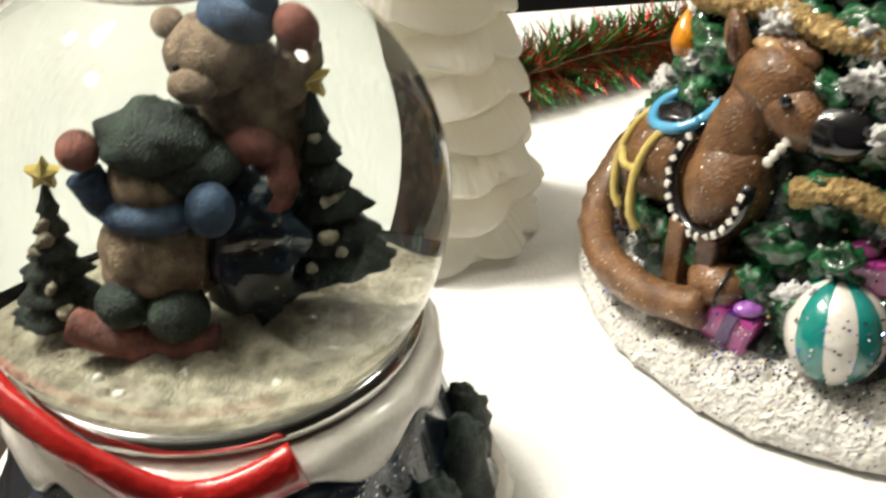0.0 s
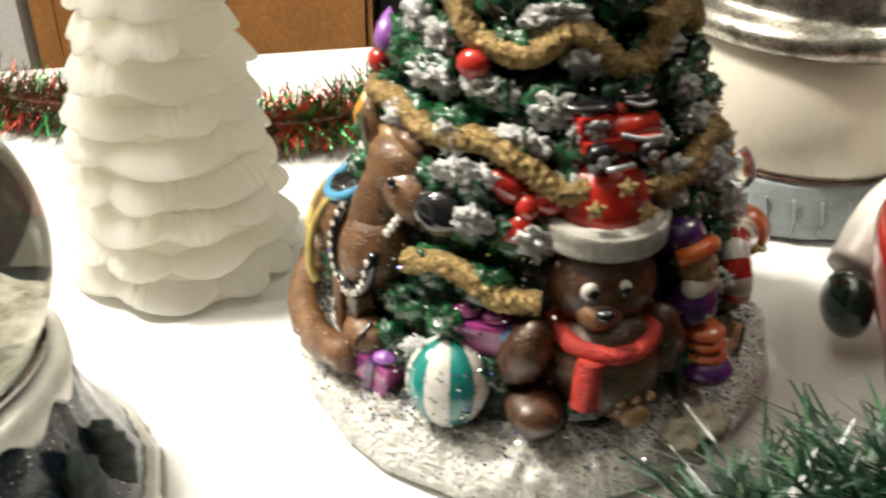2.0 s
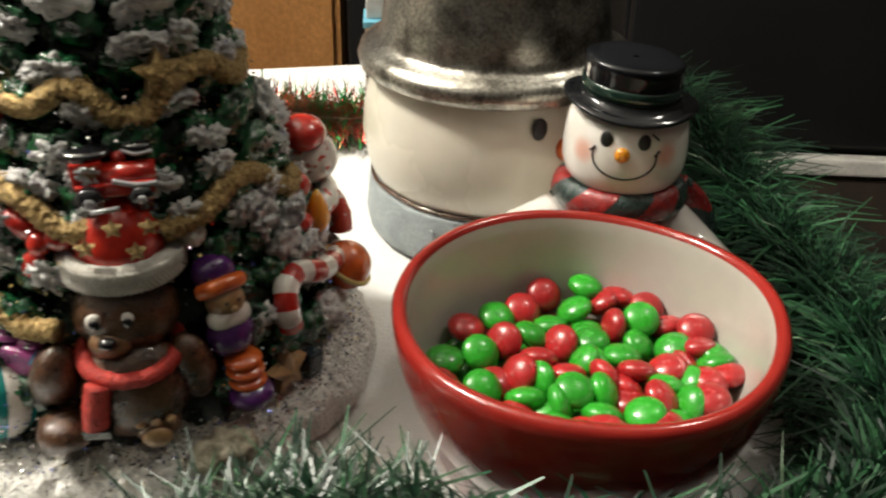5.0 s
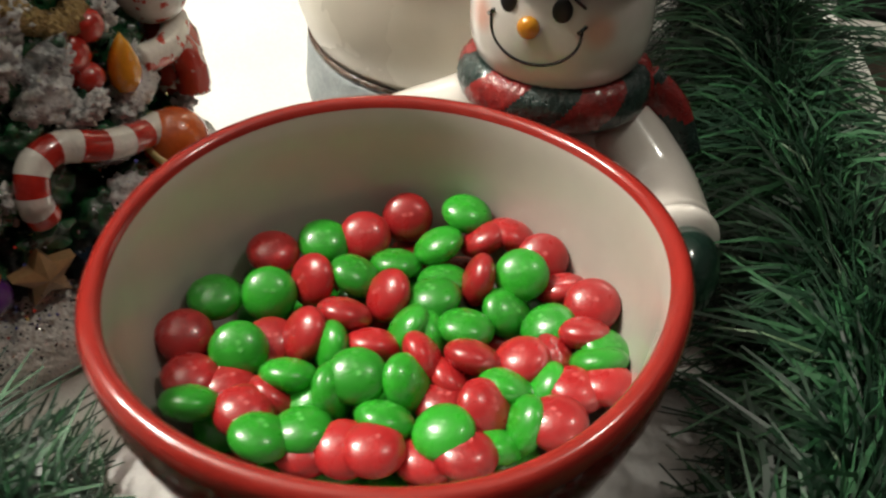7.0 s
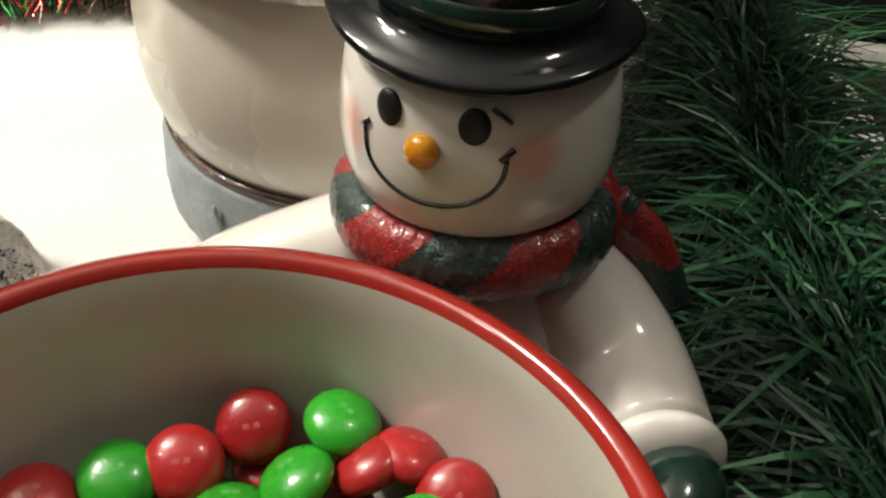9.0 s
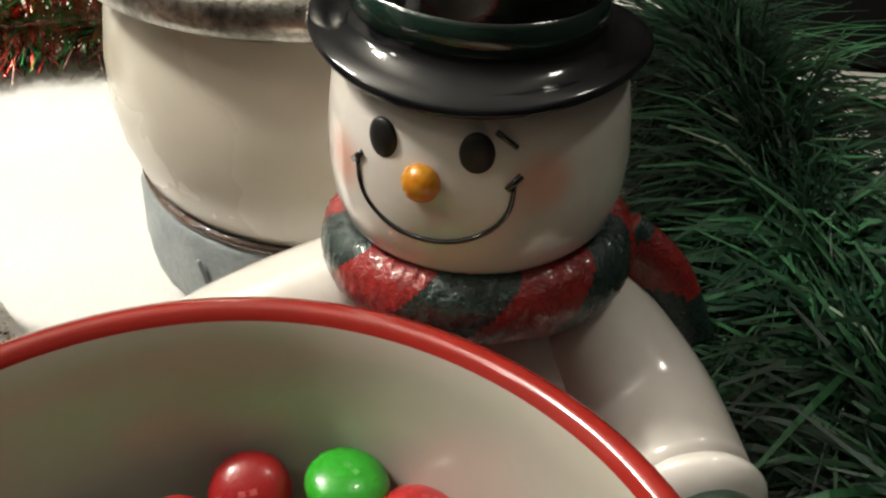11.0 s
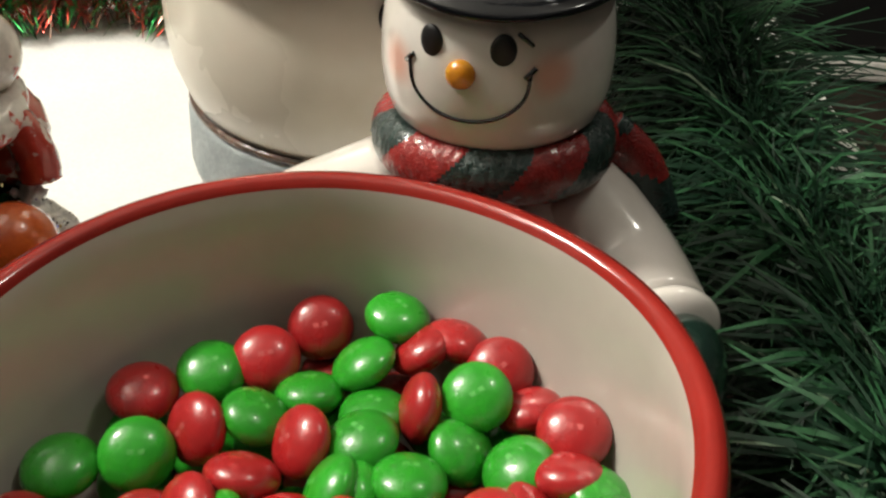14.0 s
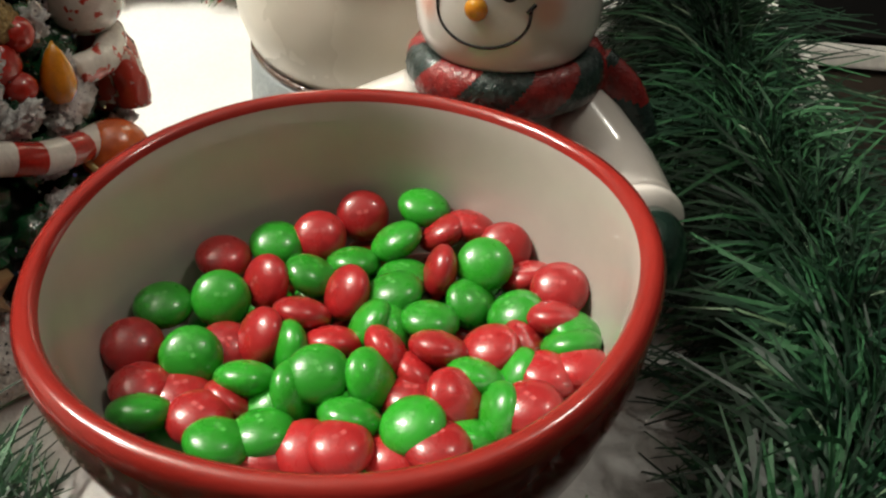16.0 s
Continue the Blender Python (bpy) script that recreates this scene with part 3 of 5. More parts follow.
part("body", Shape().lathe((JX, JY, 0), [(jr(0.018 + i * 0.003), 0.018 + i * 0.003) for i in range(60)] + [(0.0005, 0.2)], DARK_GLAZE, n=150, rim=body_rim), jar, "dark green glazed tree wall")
for row, (z, count) in enumerate([(0.03, 24), (0.043, 23), (0.056, 21), (0.069, 19), (0.081, 18), (0.093, 16), (0.104, 14), (0.115, 12), (0.126, 12), (0.137, 11), (0.148, 10), (0.16, 8), (0.175, 6)]):
    for i in range(count):
        az = 360 * (i + 0.5 * (row % 2) + rng.uniform(-0.2, 0.2)) / count
        if (-9 < (az + 180) % 360 - 180 < 40 and z < 0.078) or (-78 < (az + 180) % 360 - 180 < -44 and 0.035 < z < 0.09):
            continue
        p = on(az, z + rng.uniform(-0.002, 0.002), -0.002)
        turn = facing(az) @ Matrix.Rotation(radians(rng.uniform(20, 45)), 3, "X") @ Matrix.Rotation(radians(rng.uniform(-25, 25)), 3, "Y")
        s = rng.uniform(0.85, 1.15)
        wrapped = (az + 180) % 360 - 180
        toys = (z < 0.06 and -112 < wrapped < 78) or (z < 0.092 and -105 < wrapped < -28)
        b = part("bough", Shape().ball(p, (0.0082 * s, 0.0052 * s, 0.0085 * s), PINE_GLAZE, turn, 24, 18, lump=0.0030, freq=360), jar)
        if rng.random() < (0.25 if toys else 0.8):
            q = on(az + rng.uniform(-4, 4), z + rng.uniform(-0.001, 0.006), 0.0 if toys else 0.0022)
            part("snow_patch", Shape().ball(q, (0.0074 * s * rng.uniform(0.6, 1.35), 0.0030, 0.0066 * s * rng.uniform(0.55, 1.35)), TUFT_SNOW, turn, 40, 28, lump=0.0029, freq=600), b, "rough white snow paint")
for az, z in ((6, 0.147), (48, 0.147), (-38, 0.148)):
    part("snow_patch", Shape().ball(on(az, z, 0.002), (0.009, 0.006, 0.005), TUFT_SNOW, facing(az), 24, 16, lump=0.003, freq=300), jar)
for pts in (((-62, 0.131), (-47, 0.131), (-32, 0.121), (-11, 0.118), (4, 0.124), (14, 0.121), (23, 0.115), (34, 0.115), (46, 0.122), (66, 0.124), (85, 0.116), (110, 0.119)),
            ((-105, 0.09), (-77, 0.096), (-60, 0.099), (-41, 0.096), (-22, 0.097), (-8, 0.092), (3, 0.086), (18, 0.088)),
            ((30, 0.083), (45, 0.086), (57, 0.091), (68, 0.09), (84, 0.078), (96, 0.078)),
            ((-40, 0.060), (-30, 0.063), (-20, 0.061), (-12, 0.057), (-2, 0.057))):
    part("gold_rope", Shape().tube([on(a, z, 0.0045) for a, z in pts], 0.0034, GOLD, n=28, smooth=26, lump=0.0013), jar, "rough gold painted rope garland")
part("gold_star", Shape().star(on(41, 0.126, 0.007), 0.0075, 0.0016, GOLD, facing(41)), jar)
for az, z, m, nm in ((-30, 0.1145, RED, "red"), (-101, 0.098, RED, "red"), (94, 0.074, RED, "red")):
    part("round_bulb", Shape().ball(on(az, z, 0.006), (0.0047, 0.004, 0.0043), m, facing(az)), jar, nm + " glazed round bulb")


def flame_bulb(az, z, m, lean, size, text, out=0.008):
    turn = facing(az) @ Matrix.Rotation(radians(lean), 3, "Y")
    sh = Shape()
    c = on(az, z, out)
    prof = [(0.0001, -1), (0.35, -0.95), (0.55, -0.6), (0.6, -0.3), (0.5, 0.2), (0.28, 0.7), (0.0001, 1.1)]
    sh.lathe((0, 0, 0), [(r * size, h * size) for r, h in prof], m, n=20)
    sh.v = [tuple(c + turn @ Vector(v)) for v in sh.v]
    part("flame_bulb", sh, jar, text)


flame_bulb(-101, 0.081, AMBER, -25, 0.0065, "amber plastic flame bulb", 0.006)
flame_bulb(-98, 0.1085, LILAC, -35, 0.0068, "lilac plastic flame bulb", 0.008)
flame_bulb(97, 0.0625, AMBER, 10, 0.0075, "amber plastic flame bulb", 0.008)
flame_bulb(76, 0.0755, CRYSTAL, 60, 0.007, "clear plastic flame bulb", 0.010)

def glitter(count, grng):
    """Tiny foil flakes stuck in the glaze."""
    sh = Shape()
    for _ in range(count):
        az = grng.uniform(-125, 130)
        if grng.random() < 0.6:
            q = grng.uniform(0.0645, 0.0795)
            z = float(np.interp(q, (0.0645, 0.073, 0.0765, 0.0805), (0.0185, 0.0165, 0.0145, 0.007)))
            c = Vector((JX + q * math.sin(radians(az)), JY - q * math.cos(radians(az)), z + 0.0012))
        else:
            c = on(az, grng.uniform(0.02, 0.13), grng.uniform(0.003, 0.0075))
        turn = Euler([grng.uniform(0, TAU) for _ in range(3)]).to_matrix()
        w = grng.uniform(0.00018, 0.00042)
        m = grng.choices((FLAKE_SILVER, FLAKE_BLUE, FLAKE_GOLD, INK), (6, 1.2, 2, 4))[0]
        sh.put([c + turn @ Vector((x * w, y * w, z * w * 0.2)) for x in (-1, 1) for y in (-1, 1) for z in (-1, 1)], [(0, 1, 3, 2), (4, 6, 7, 5), (0, 4, 5, 1), (2, 3, 7, 6), (0, 2, 6, 4), (1, 5, 7, 3)], m, True)
    return sh


tagged(part("glitter", glitter(5200, random.Random(3)), jar, "tiny coloured glitter flakes"), kind="stuff")

# bear with a red hat
bear = part("bear", Shape().ball(on(16, 0.036, -0.003), (0.0165, 0.0145, 0.018), BROWN, facing(16), 28, 20, 0.0008, 200)
            .ball(on(16, 0.0588, -0.003), (0.0155, 0.0135, 0.0142), BROWN, facing(16), 30, 22, 0.0006, 200)
            .ball(on(16, 0.0705, -0.003, -0.0145), 0.0042, BROWN).ball(on(16, 0.0705, -0.003, 0.0145), 0.0042, BROWN), jar, "brown glazed sitting bear")
part("arm", Shape().ball(on(-5, 0.0425, 0.003), (0.0072, 0.0068, 0.0115), BROWN, facing(-3) @ Matrix.Rotation(radians(18), 3, "Y"), lump=0.0008), bear)
part("arm", Shape().ball(on(32, 0.0405, 0.001), (0.0066, 0.0066, 0.0125), BROWN, facing(33) @ Matrix.Rotation(radians(-10), 3, "Y"), lump=0.0008), bear)
part("leg", Shape().ball(on(-2, 0.0265, 0.004), (0.0085, 0.0095, 0.006), BROWN, facing(-1), lump=0.0008), bear)
part("leg", Shape().ball(on(20, 0.026, 0.001), (0.0075, 0.0075, 0.0068), TAN, facing(21), lump=0.0005), bear)
part("paw_pad", Shape().ball(on(20, 0.025, 0.0083), (0.0045, 0.0018, 0.0036), FAWN, facing(21)), bear)
for dx in (-0.0045, 0, 0.0045):
    part("paw_pad", Shape().ball(on(20, 0.0302, 0.0083, dx), (0.0016, 0.0016, 0.0014), FAWN), bear)
part("muzzle", Shape().ball(on(12, 0.0548, 0.0072), (0.0062, 0.0043, 0.0046), TAN, facing(12)), bear)
part("nose", Shape().ball(on(12, 0.0572, 0.0118), (0.0028, 0.0022, 0.0021), INK, facing(12)), bear)
for dx in (-0.0046, 0.0046):
    e = part("eye", Shape().ball(on(13, 0.0626, 0.0095, dx), (0.0025, 0.0016, 0.0028), CREAM, facing(13)), bear)
    part("pupil", Shape().ball(on(13, 0.0624, 0.0111, dx + 0.0003), (0.0016, 0.0009, 0.0018), INK, facing(13)), e)
hat_c = on(17, 0.0775, -0.003)
hat = part("hat", Shape().ball(hat_c + Vector((0, 0, 0.0015)), (0.0135, 0.0125, 0.0145), RED, facing(17) @ Matrix.Rotation(radians(12), 3, "Y"), 28, 20, 0.0008, 160), bear, "red glazed hat with gold stars")
for dx, dz, o in ((0.0, 0.0115, 0.0105), (-0.008, 0.006, 0.0105), (0.0055, 0.0045, 0.0125), (0.0095, 0.0095, 0.0075)):
    part("star", Shape().star(on(17, 0.079 + dz, o - 0.0005 + dz * 0.33, dx), 0.0029, 0.0008, GOLD, facing(17)), hat)
ring = [hat_c + facing(17) @ Vector((-0.0148 * math.sin(a * TAU / 16), 0.0142 * math.cos(a * TAU / 16), -0.003)) for a in range(17)]
part("fur_band", Shape().tube(ring, 0.0044, FUR_TRIM, n=14, smooth=5, lump=0.0007, flat=0.7), hat, "white fur trim band")
strands = Shape()
for k in range(44):
    for lift, rise in ((0.0018, 0.0030), (-0.0018, -0.0030)):
        a0 = radians(-105 + 4.8 * k)
        run_of = [hat_c + facing(17) @ Vector((0.0178 * math.sin(a0 + f), -0.0172 * math.cos(a0 + f), -0.003 + lift - rise * 0.6 + rise * g)) for f, g in ((0.0, 0.0), (0.07, 0.6), (0.13, 1.1))]
        strands.tube(run_of, 0.00062, FUR_TRIM, n=5, smooth=2)
tagged(part("fur_nap", strands, hat, "slanting grooved white fur"), kind="stuff")
part("pompom", Shape().ball(on(40, 0.0795, 0.0015), 0.0045, FUR_TRIM, lump=0.001, freq=500), hat)
wrap = [on(16, 0.0482, -0.0015) + facing(16) @ Vector((-0.0138 * math.sin(a), 0.0136 * math.cos(a), 0.0025 * math.cos(a))) for a in [TAU * i / 14 for i in range(15)]]
sc = part("scarf", Shape().tube(wrap, 0.0026, KNIT_RED, n=10, smooth=4, lump=0.0005), bear)
part("scarf_tail", Shape().tube([on(9, 0.0455, 0.0118), on(8, 0.040, 0.0122), on(7.5, 0.033, 0.012)], 0.0042, KNIT_RED, n=12, lump=0.0005, flat=0.9), sc)
part("scarf_fringe", Shape().box(on(7.5, 0.0305, 0.0105), (0.008, 0.004, 0.003), DARK_GLAZE, facing(7.5)), sc)

# beach ball: eight gores, white and teal by turns
bc = on(-24, 0.0290, 0.0008)
for g in range(10):
    vs, fs, n, mseg = [], [], 12, 4
    for i in range(n + 1):
        a = math.pi * i / n
        for j in range(mseg + 1):
            b = TAU * (g + j / mseg) / 10 + 0.35
            swell = 0.0121 + 0.0003 * math.sin(math.pi * j / mseg)
            vs.append(bc + Matrix.Rotation(radians(-18), 3, "X") @ Vector((swell * math.sin(a) * math.cos(b), swell * math.sin(a) * math.sin(b), swell * 1.1 * math.cos(a))))
    for i in range(n):
        for j in range(mseg):
            q = i * (mseg + 1) + j
            fs.append((q, q + 1, q + mseg + 2, q + mseg + 1))
    if g == 0:
        beach = part("ball", Shape().ball(bc, 0.0117, CREAM), jar, "white and teal striped beach ball")
    part("gore", Shape().put(vs, fs, TEAL if g % 2 else CREAM), beach)

flecks, frng = Shape(), random.Random(8)
for _ in range(70):
    a, b = frng.uniform(-1.0, 0.5), frng.uniform(-2.9, -0.3)
    c = bc + Matrix.Rotation(radians(-18), 3, "X") @ Vector((0.0125 * math.cos(a) * math.cos(b), 0.0125 * math.cos(a) * math.sin(b), 0.0136 * math.sin(a)))
    flecks.box(c, (frng.uniform(0.0004, 0.0009), 0.0003, frng.uniform(0.0003, 0.0006)), frng.choice((INK, FLAKE_SILVER, FLAKE_BLUE, INK)), Euler((0, frng.uniform(0, 3), math.pi / 2 + b)).to_matrix(), 0)
tagged(part("glitter", flecks, beach, "dark and silver glitter flecks"), kind="stuff")

# rocking reindeer
deer = part("reindeer", Shape().ball(on(-59, 0.0535, -0.0015), (0.0112, 0.0120, 0.0140), TAN, facing(-60), 26, 18, 0.0012, 160)
            .ball(on(-83, 0.0515, 0.0), (0.014, 0.0130, 0.014), TAN, facing(-82), 24, 16, 0.0012, 160)
            .tube([on(-61, 0.058, -0.001), on(-60, 0.069, 0.0005), on(-57, 0.079, 0.0005)], lambda s: 0.0098 - 0.0022 * s, TAN, n=18, lump=0.0004)
            .ball(on(-54, 0.0820, 0.0010), (0.0115, 0.0095, 0.0098), TAN, facing(-53), 24, 18, 0.0009, 220)
            .ball(on(-45, 0.0768, 0.0022), (0.0100, 0.0074, 0.0072), TAN, facing(-44) @ Matrix.Rotation(radians(35), 3, "Y"), 22, 16, 0.0006, 220), jar, "tan glazed rocking reindeer with dotted harness")
ear = part("ear", Shape().ball(on(-68, 0.0900, 0.0065), (0.0036, 0.0028, 0.0078), TAN, facing(-66) @ Matrix.Rotation(radians(-18), 3, "Y"), lump=0.0006), deer)
part("ear_hollow", Shape().ball(on(-66.5, 0.0895, 0.0088), (0.0018, 0.0009, 0.0048), BROWN, facing(-62) @ Matrix.Rotation(radians(-18), 3, "Y")), ear)
part("ear", Shape().ball(on(-50, 0.0905, 0.0035), (0.0070, 0.0030, 0.0034), TAN, facing(-50) @ Matrix.Rotation(radians(8), 3, "Y"), lump=0.0006), deer)
part("forelock", Shape().ball(on(-57, 0.0905, 0.0045), (0.0050, 0.0036, 0.0026), FAWN, facing(-56), lump=0.0012, freq=400), deer)
part("eye", Shape().ball(on(-46, 0.0820, 0.0104), (0.0017, 0.001, 0.0017), INK, facing(-45)), deer)
part("muzzle", Shape().ball(on(-34, 0.0745, 0.0005), (0.0098, 0.0075, 0.0078), INK, facing(-32), lump=0.0009, freq=200), deer, "glossy black muzzle")


def collar(a):
    """A place on the harness round the chest."""
    a = radians(a)
    return (-59, 0.0570 + 0.0145 * math.sin(a), 0.0078 - 0.002 * abs(math.sin(a)), 0.0122 * math.cos(a))


def at_collar(a, more):
    az, z, o, dx = collar(a)
    return on(az, z, o + more, dx)


part("harness_band", Shape().tube([at_collar(-215 + 12 * k, 0.0) for k in range(20)], 0.0019, INK, n=10, smooth=2), deer, "black glazed harness band")
for k in range(17):
    part("harness_dot", Shape().box(at_collar(-213 + 13.5 * k, 0.0017), (0.0017, 0.0010, 0.0020), CREAM, facing(-59) @ Matrix.Rotation(radians(-30 + 40 * (k % 3)), 3, "Y"), 0.3), deer)
for k in range(8):
    part("harness_dot", Shape().ball(on(-40.5 - 0.9 * k, 0.0795 - 0.0019 * k, 0.0055 + 0.0002 * k), (0.0014, 0.001, 0.0014), CREAM, facing(-42)), deer)
ringp = on(-81, 0.0665, 0.004)
part("saddle_ring", Shape().tube([ringp + facing(-80) @ Matrix.Rotation(radians(25), 3, "X") @ Vector((0.0092 * math.cos(a), 0.0088 * math.sin(a), 0)) for a in [TAU * i / 12 for i in range(13)]], 0.0017, SKY, n=10, smooth=4), deer, "sky blue ring")
part("saddle", Shape().ball(ringp - Vector((0, 0, 0.0012)), (0.0075, 0.0072, 0.0022), INK, facing(-80), lump=0.0012, freq=420), deer, "dark speckled saddle")
for az in (-88, -77):
    part("strap", Shape().tube([on(az, 0.064, 0.009), on(az - 1, 0.058, 0.0122), on(az, 0.05, 0.0135), on(az + 1.5, 0.040, 0.0118), on(az + 3, 0.035, 0.009)], 0.0014, YELLOW, n=8, lump=0.0003), deer)
part("strap", Shape().tube([on(-88, 0.052, 0.0135), on(-82, 0.0505, 0.0142), on(-77, 0.052, 0.0135)], 0.0013, YELLOW, n=8), deer)
part("rocker", Shape().tube([on(-112, 0.046, 0.004), on(-107, 0.034, 0.008), on(-96, 0.0245, 0.010), on(-80, 0.0215, 0.010), on(-64, 0.0225, 0.009), on(-50, 0.0265, 0.008)], 0.0052, TAN, n=14, lump=0.0013), deer)
for az in (-54, -63, -92):
    part("leg", Shape().box(on(az, 0.0345, 0.003), (0.0062, 0.006, 0.019), BROWN if az != -63 else TAN, facing(az)), deer)
hoof = part("hoof", Shape().ball(on(-51, 0.0315, 0.0025), (0.0082, 0.0065, 0.0062), TAN, facing(-48), lump=0.0007), deer)
part("hoof_line", Shape().tube([on(-48, 0.0375, 0.0045), on(-47.5, 0.034, 0.0092), on(-47.5, 0.029, 0.0088)], 0.0006, INK, n=6), hoof)

# gifts, bow, train
g = part("gift", Shape().box(on(-45, 0.0225, 0.0), (0.013, 0.01, 0.011), MAGENTA, facing(-42) @ Matrix.Rotation(radians(12), 3, "Y"), 0.15), jar, "magenta wrapped gift")
part("ribbon", Shape().box(on(-45, 0.0227, 0.0005), (0.0032, 0.0106, 0.0116), PURPLE, facing(-42) @ Matrix.Rotation(radians(12), 3, "Y"), 0.1), g)
part("bow", Shape().ball(on(-47, 0.029, 0.003), (0.004, 0.003, 0.002), MAGENTA).ball(on(-42, 0.029, 0.003), (0.004, 0.003, 0.002), LILAC), g)
g = part("gift", Shape().box(on(-17, 0.043, -0.003), (0.019, 0.01, 0.01), MAGENTA, facing(-13), 0.15), jar, "magenta wrapped gift")
part("bow", Shape().ball(on(-22, 0.0495, 0.0), (0.0045, 0.003, 0.002), MAGENTA).ball(on(-13, 0.0495, 0.0), (0.0045, 0.003, 0.002), MAGENTA), g)
part("tag", Shape().box(on(-9, 0.0465, 0.003), (0.0045, 0.003, 0.005), BLUE, facing(-8) @ Matrix.Rotation(radians(30), 3, "Y"), 0.25), g, "bright blue gem")
bow = part("red_bow", Shape().ball(on(-13, 0.086, 0.003), (0.0066, 0.0036, 0.0043), RED, facing(-12) @ Matrix.Rotation(radians(32), 3, "Y"), lump=0.0008, freq=300).ball(on(-1, 0.083, 0.003), (0.0055, 0.0034, 0.0038), RED, facing(-2) @ Matrix.Rotation(radians(-20), 3, "Y"), lump=0.0008, freq=300), jar, "red glazed ribbon bow")
part("knot", Shape().ball(on(-7, 0.0815, 0.004), (0.0034, 0.0034, 0.0040), RED), bow)
part("tail", Shape().ball(on(-9, 0.0745, 0.0035), (0.0042, 0.003, 0.0056), RED, facing(-9) @ Matrix.Rotation(radians(15), 3, "Y")), bow)
train = part("train", Shape().box(on(19, 0.0978, 0.004), (0.0215, 0.008, 0.0042), RED, facing(19), 0.2), jar, "red toy locomotive")
cab = part("cab", Shape().box(on(19, 0.1020, 0.004, -0.0072), (0.0088, 0.0082, 0.0078), RED, facing(19), 0.12), train)
part("cab_window", Shape().box(on(19, 0.1032, 0.0082, -0.0068), (0.0048, 0.0012, 0.0036), FAWN, facing(19), 0.2), cab)
part("roof", Shape().ball(on(19, 0.1072, 0.0045, -0.0068), (0.0074, 0.0058, 0.0018), INK, facing(19)), train)
part("boiler", Shape().tube([on(19, 0.1005, 0.0042, -0.003), on(19, 0.1003, 0.0042, 0.0112)], 0.0038, RED, n=16, smooth=1), train)
part("boiler_band", Shape().tube([on(19, 0.1006, 0.0086, -0.0005), on(19, 0.0992, 0.0090, 0.0055), on(19, 0.0990, 0.0082, 0.0115)], 0.00085, SILVER, n=8), train)
part("steam_dome", Shape().ball(on(19, 0.1046, 0.0042, 0.0015), (0.0022, 0.0022, 0.0022), RED), train)
part("chimney", Shape().ball(on(19, 0.1072, 0.0040, 0.0068), (0.0046, 0.0034, 0.0019), INK), train)
part("chimney_rim", Shape().tube([on(19, 0.1074, 0.0068, 0.0025), on(19, 0.1064, 0.0078, 0.0065), on(19, 0.1066, 0.0068, 0.0108)], 0.0006, SILVER, n=8), train)
for dx, r in ((-0.0072, 0.0042), (0.0068, 0.0033)):
    w = part("wheel", Shape().tube([on(19, 0.0962, 0.0078, dx), on(19, 0.0962, 0.0110, dx)], r, INK, n=20, smooth=1), train)
    part("hub", Shape().ball(on(19, 0.0962, 0.0110, dx), (r * 0.42, r * 0.3, r * 0.42), SILVER, facing(19)), w)
part("rod", Shape().tube([on(19, 0.0948, 0.0124, -0.0072), on(19, 0.0952, 0.0124, 0.0006)], 0.00075, SILVER, n=8, smooth=1), train)

# jester doll: one piece
doll = Shape().ball(on(44, 0.0588, 0.005), (0.0062, 0.0055, 0.006), FAWN, facing(44)).ball(on(44, 0.0655, 0.001), (0.0072, 0.006, 0.0062), PURPLE, facing(44), lump=0.0006)
doll.tube([on(37.5, 0.0628, 0.0045), on(40, 0.0648, 0.0078), on(44, 0.0655, 0.0088), on(48, 0.0648, 0.0078), on(50.5, 0.0628, 0.0045)], 0.0026, ORANGE, n=12)
doll.ball(on(44, 0.0543, 0.0056), (0.0072, 0.0042, 0.0042), CREAM, facing(44), lump=0.0007)
doll.ball(on(44, 0.0585, 0.0108), 0.0011, FAWN)
for dx in (-0.002, 0.002):
    doll.ball(on(44, 0.0605, 0.0103, dx), 0.0006, INK)
doll.ball(on(44, 0.0465, 0.002), (0.008, 0.007, 0.0075), PURPLE, facing(44), lump=0.0006)
for i, m in enumerate((ORANGE, ORANGE, ORANGE)):
    doll.ball(on(45, 0.039 - 0.0036 * i, 0.0045), (0.0062, 0.006, 0.0024), m, facing(45))
doll.ball(on(45, 0.027, 0.0045), (0.0075, 0.0075, 0.005), PURPLE, facing(45), lump=0.0005)
part("doll", doll, jar, "small jester doll in purple and orange")

# candy cane, baubles and the rest of the shaded side
part("candy_cane", Shape().tube([on(62, 0.041, 0.006), on(61, 0.047, 0.0075), on(64, 0.0535, 0.0065), on(71, 0.0545, 0.006), on(80, 0.050, 0.0075), on(90, 0.046, 0.008), on(99, 0.043, 0.008)], 0.0042, RED, n=14, smooth=7, stripes=[RED, CREAM], run=4), jar, "red and white striped candy cane")
bb = part("bauble", Shape().ball(on(98, 0.039, 0.0105), 0.0092, ORANGE, seg=24, rings=16), jar, "orange glazed round bauble")
part("bauble_ring", Shape().tube([on(98, 0.039, 0.0105) + facing(95) @ Matrix.Rotation(radians(35), 3, "X") @ Vector((0.0095 * math.cos(a), 0.0095 * math.sin(a), 0)) for a in [TAU * i / 14 for i in range(15)]], 0.001, YELLOW, n=8, smooth=4), bb)
part("red_bow", Shape().ball(on(87, 0.069, 0.002), (0.006, 0.005, 0.006), RED, facing(80), lump=0.001).ball(on(88, 0.063, 0.003), (0.005, 0.0045, 0.004), RED), jar, "red glazed ribbon bow")
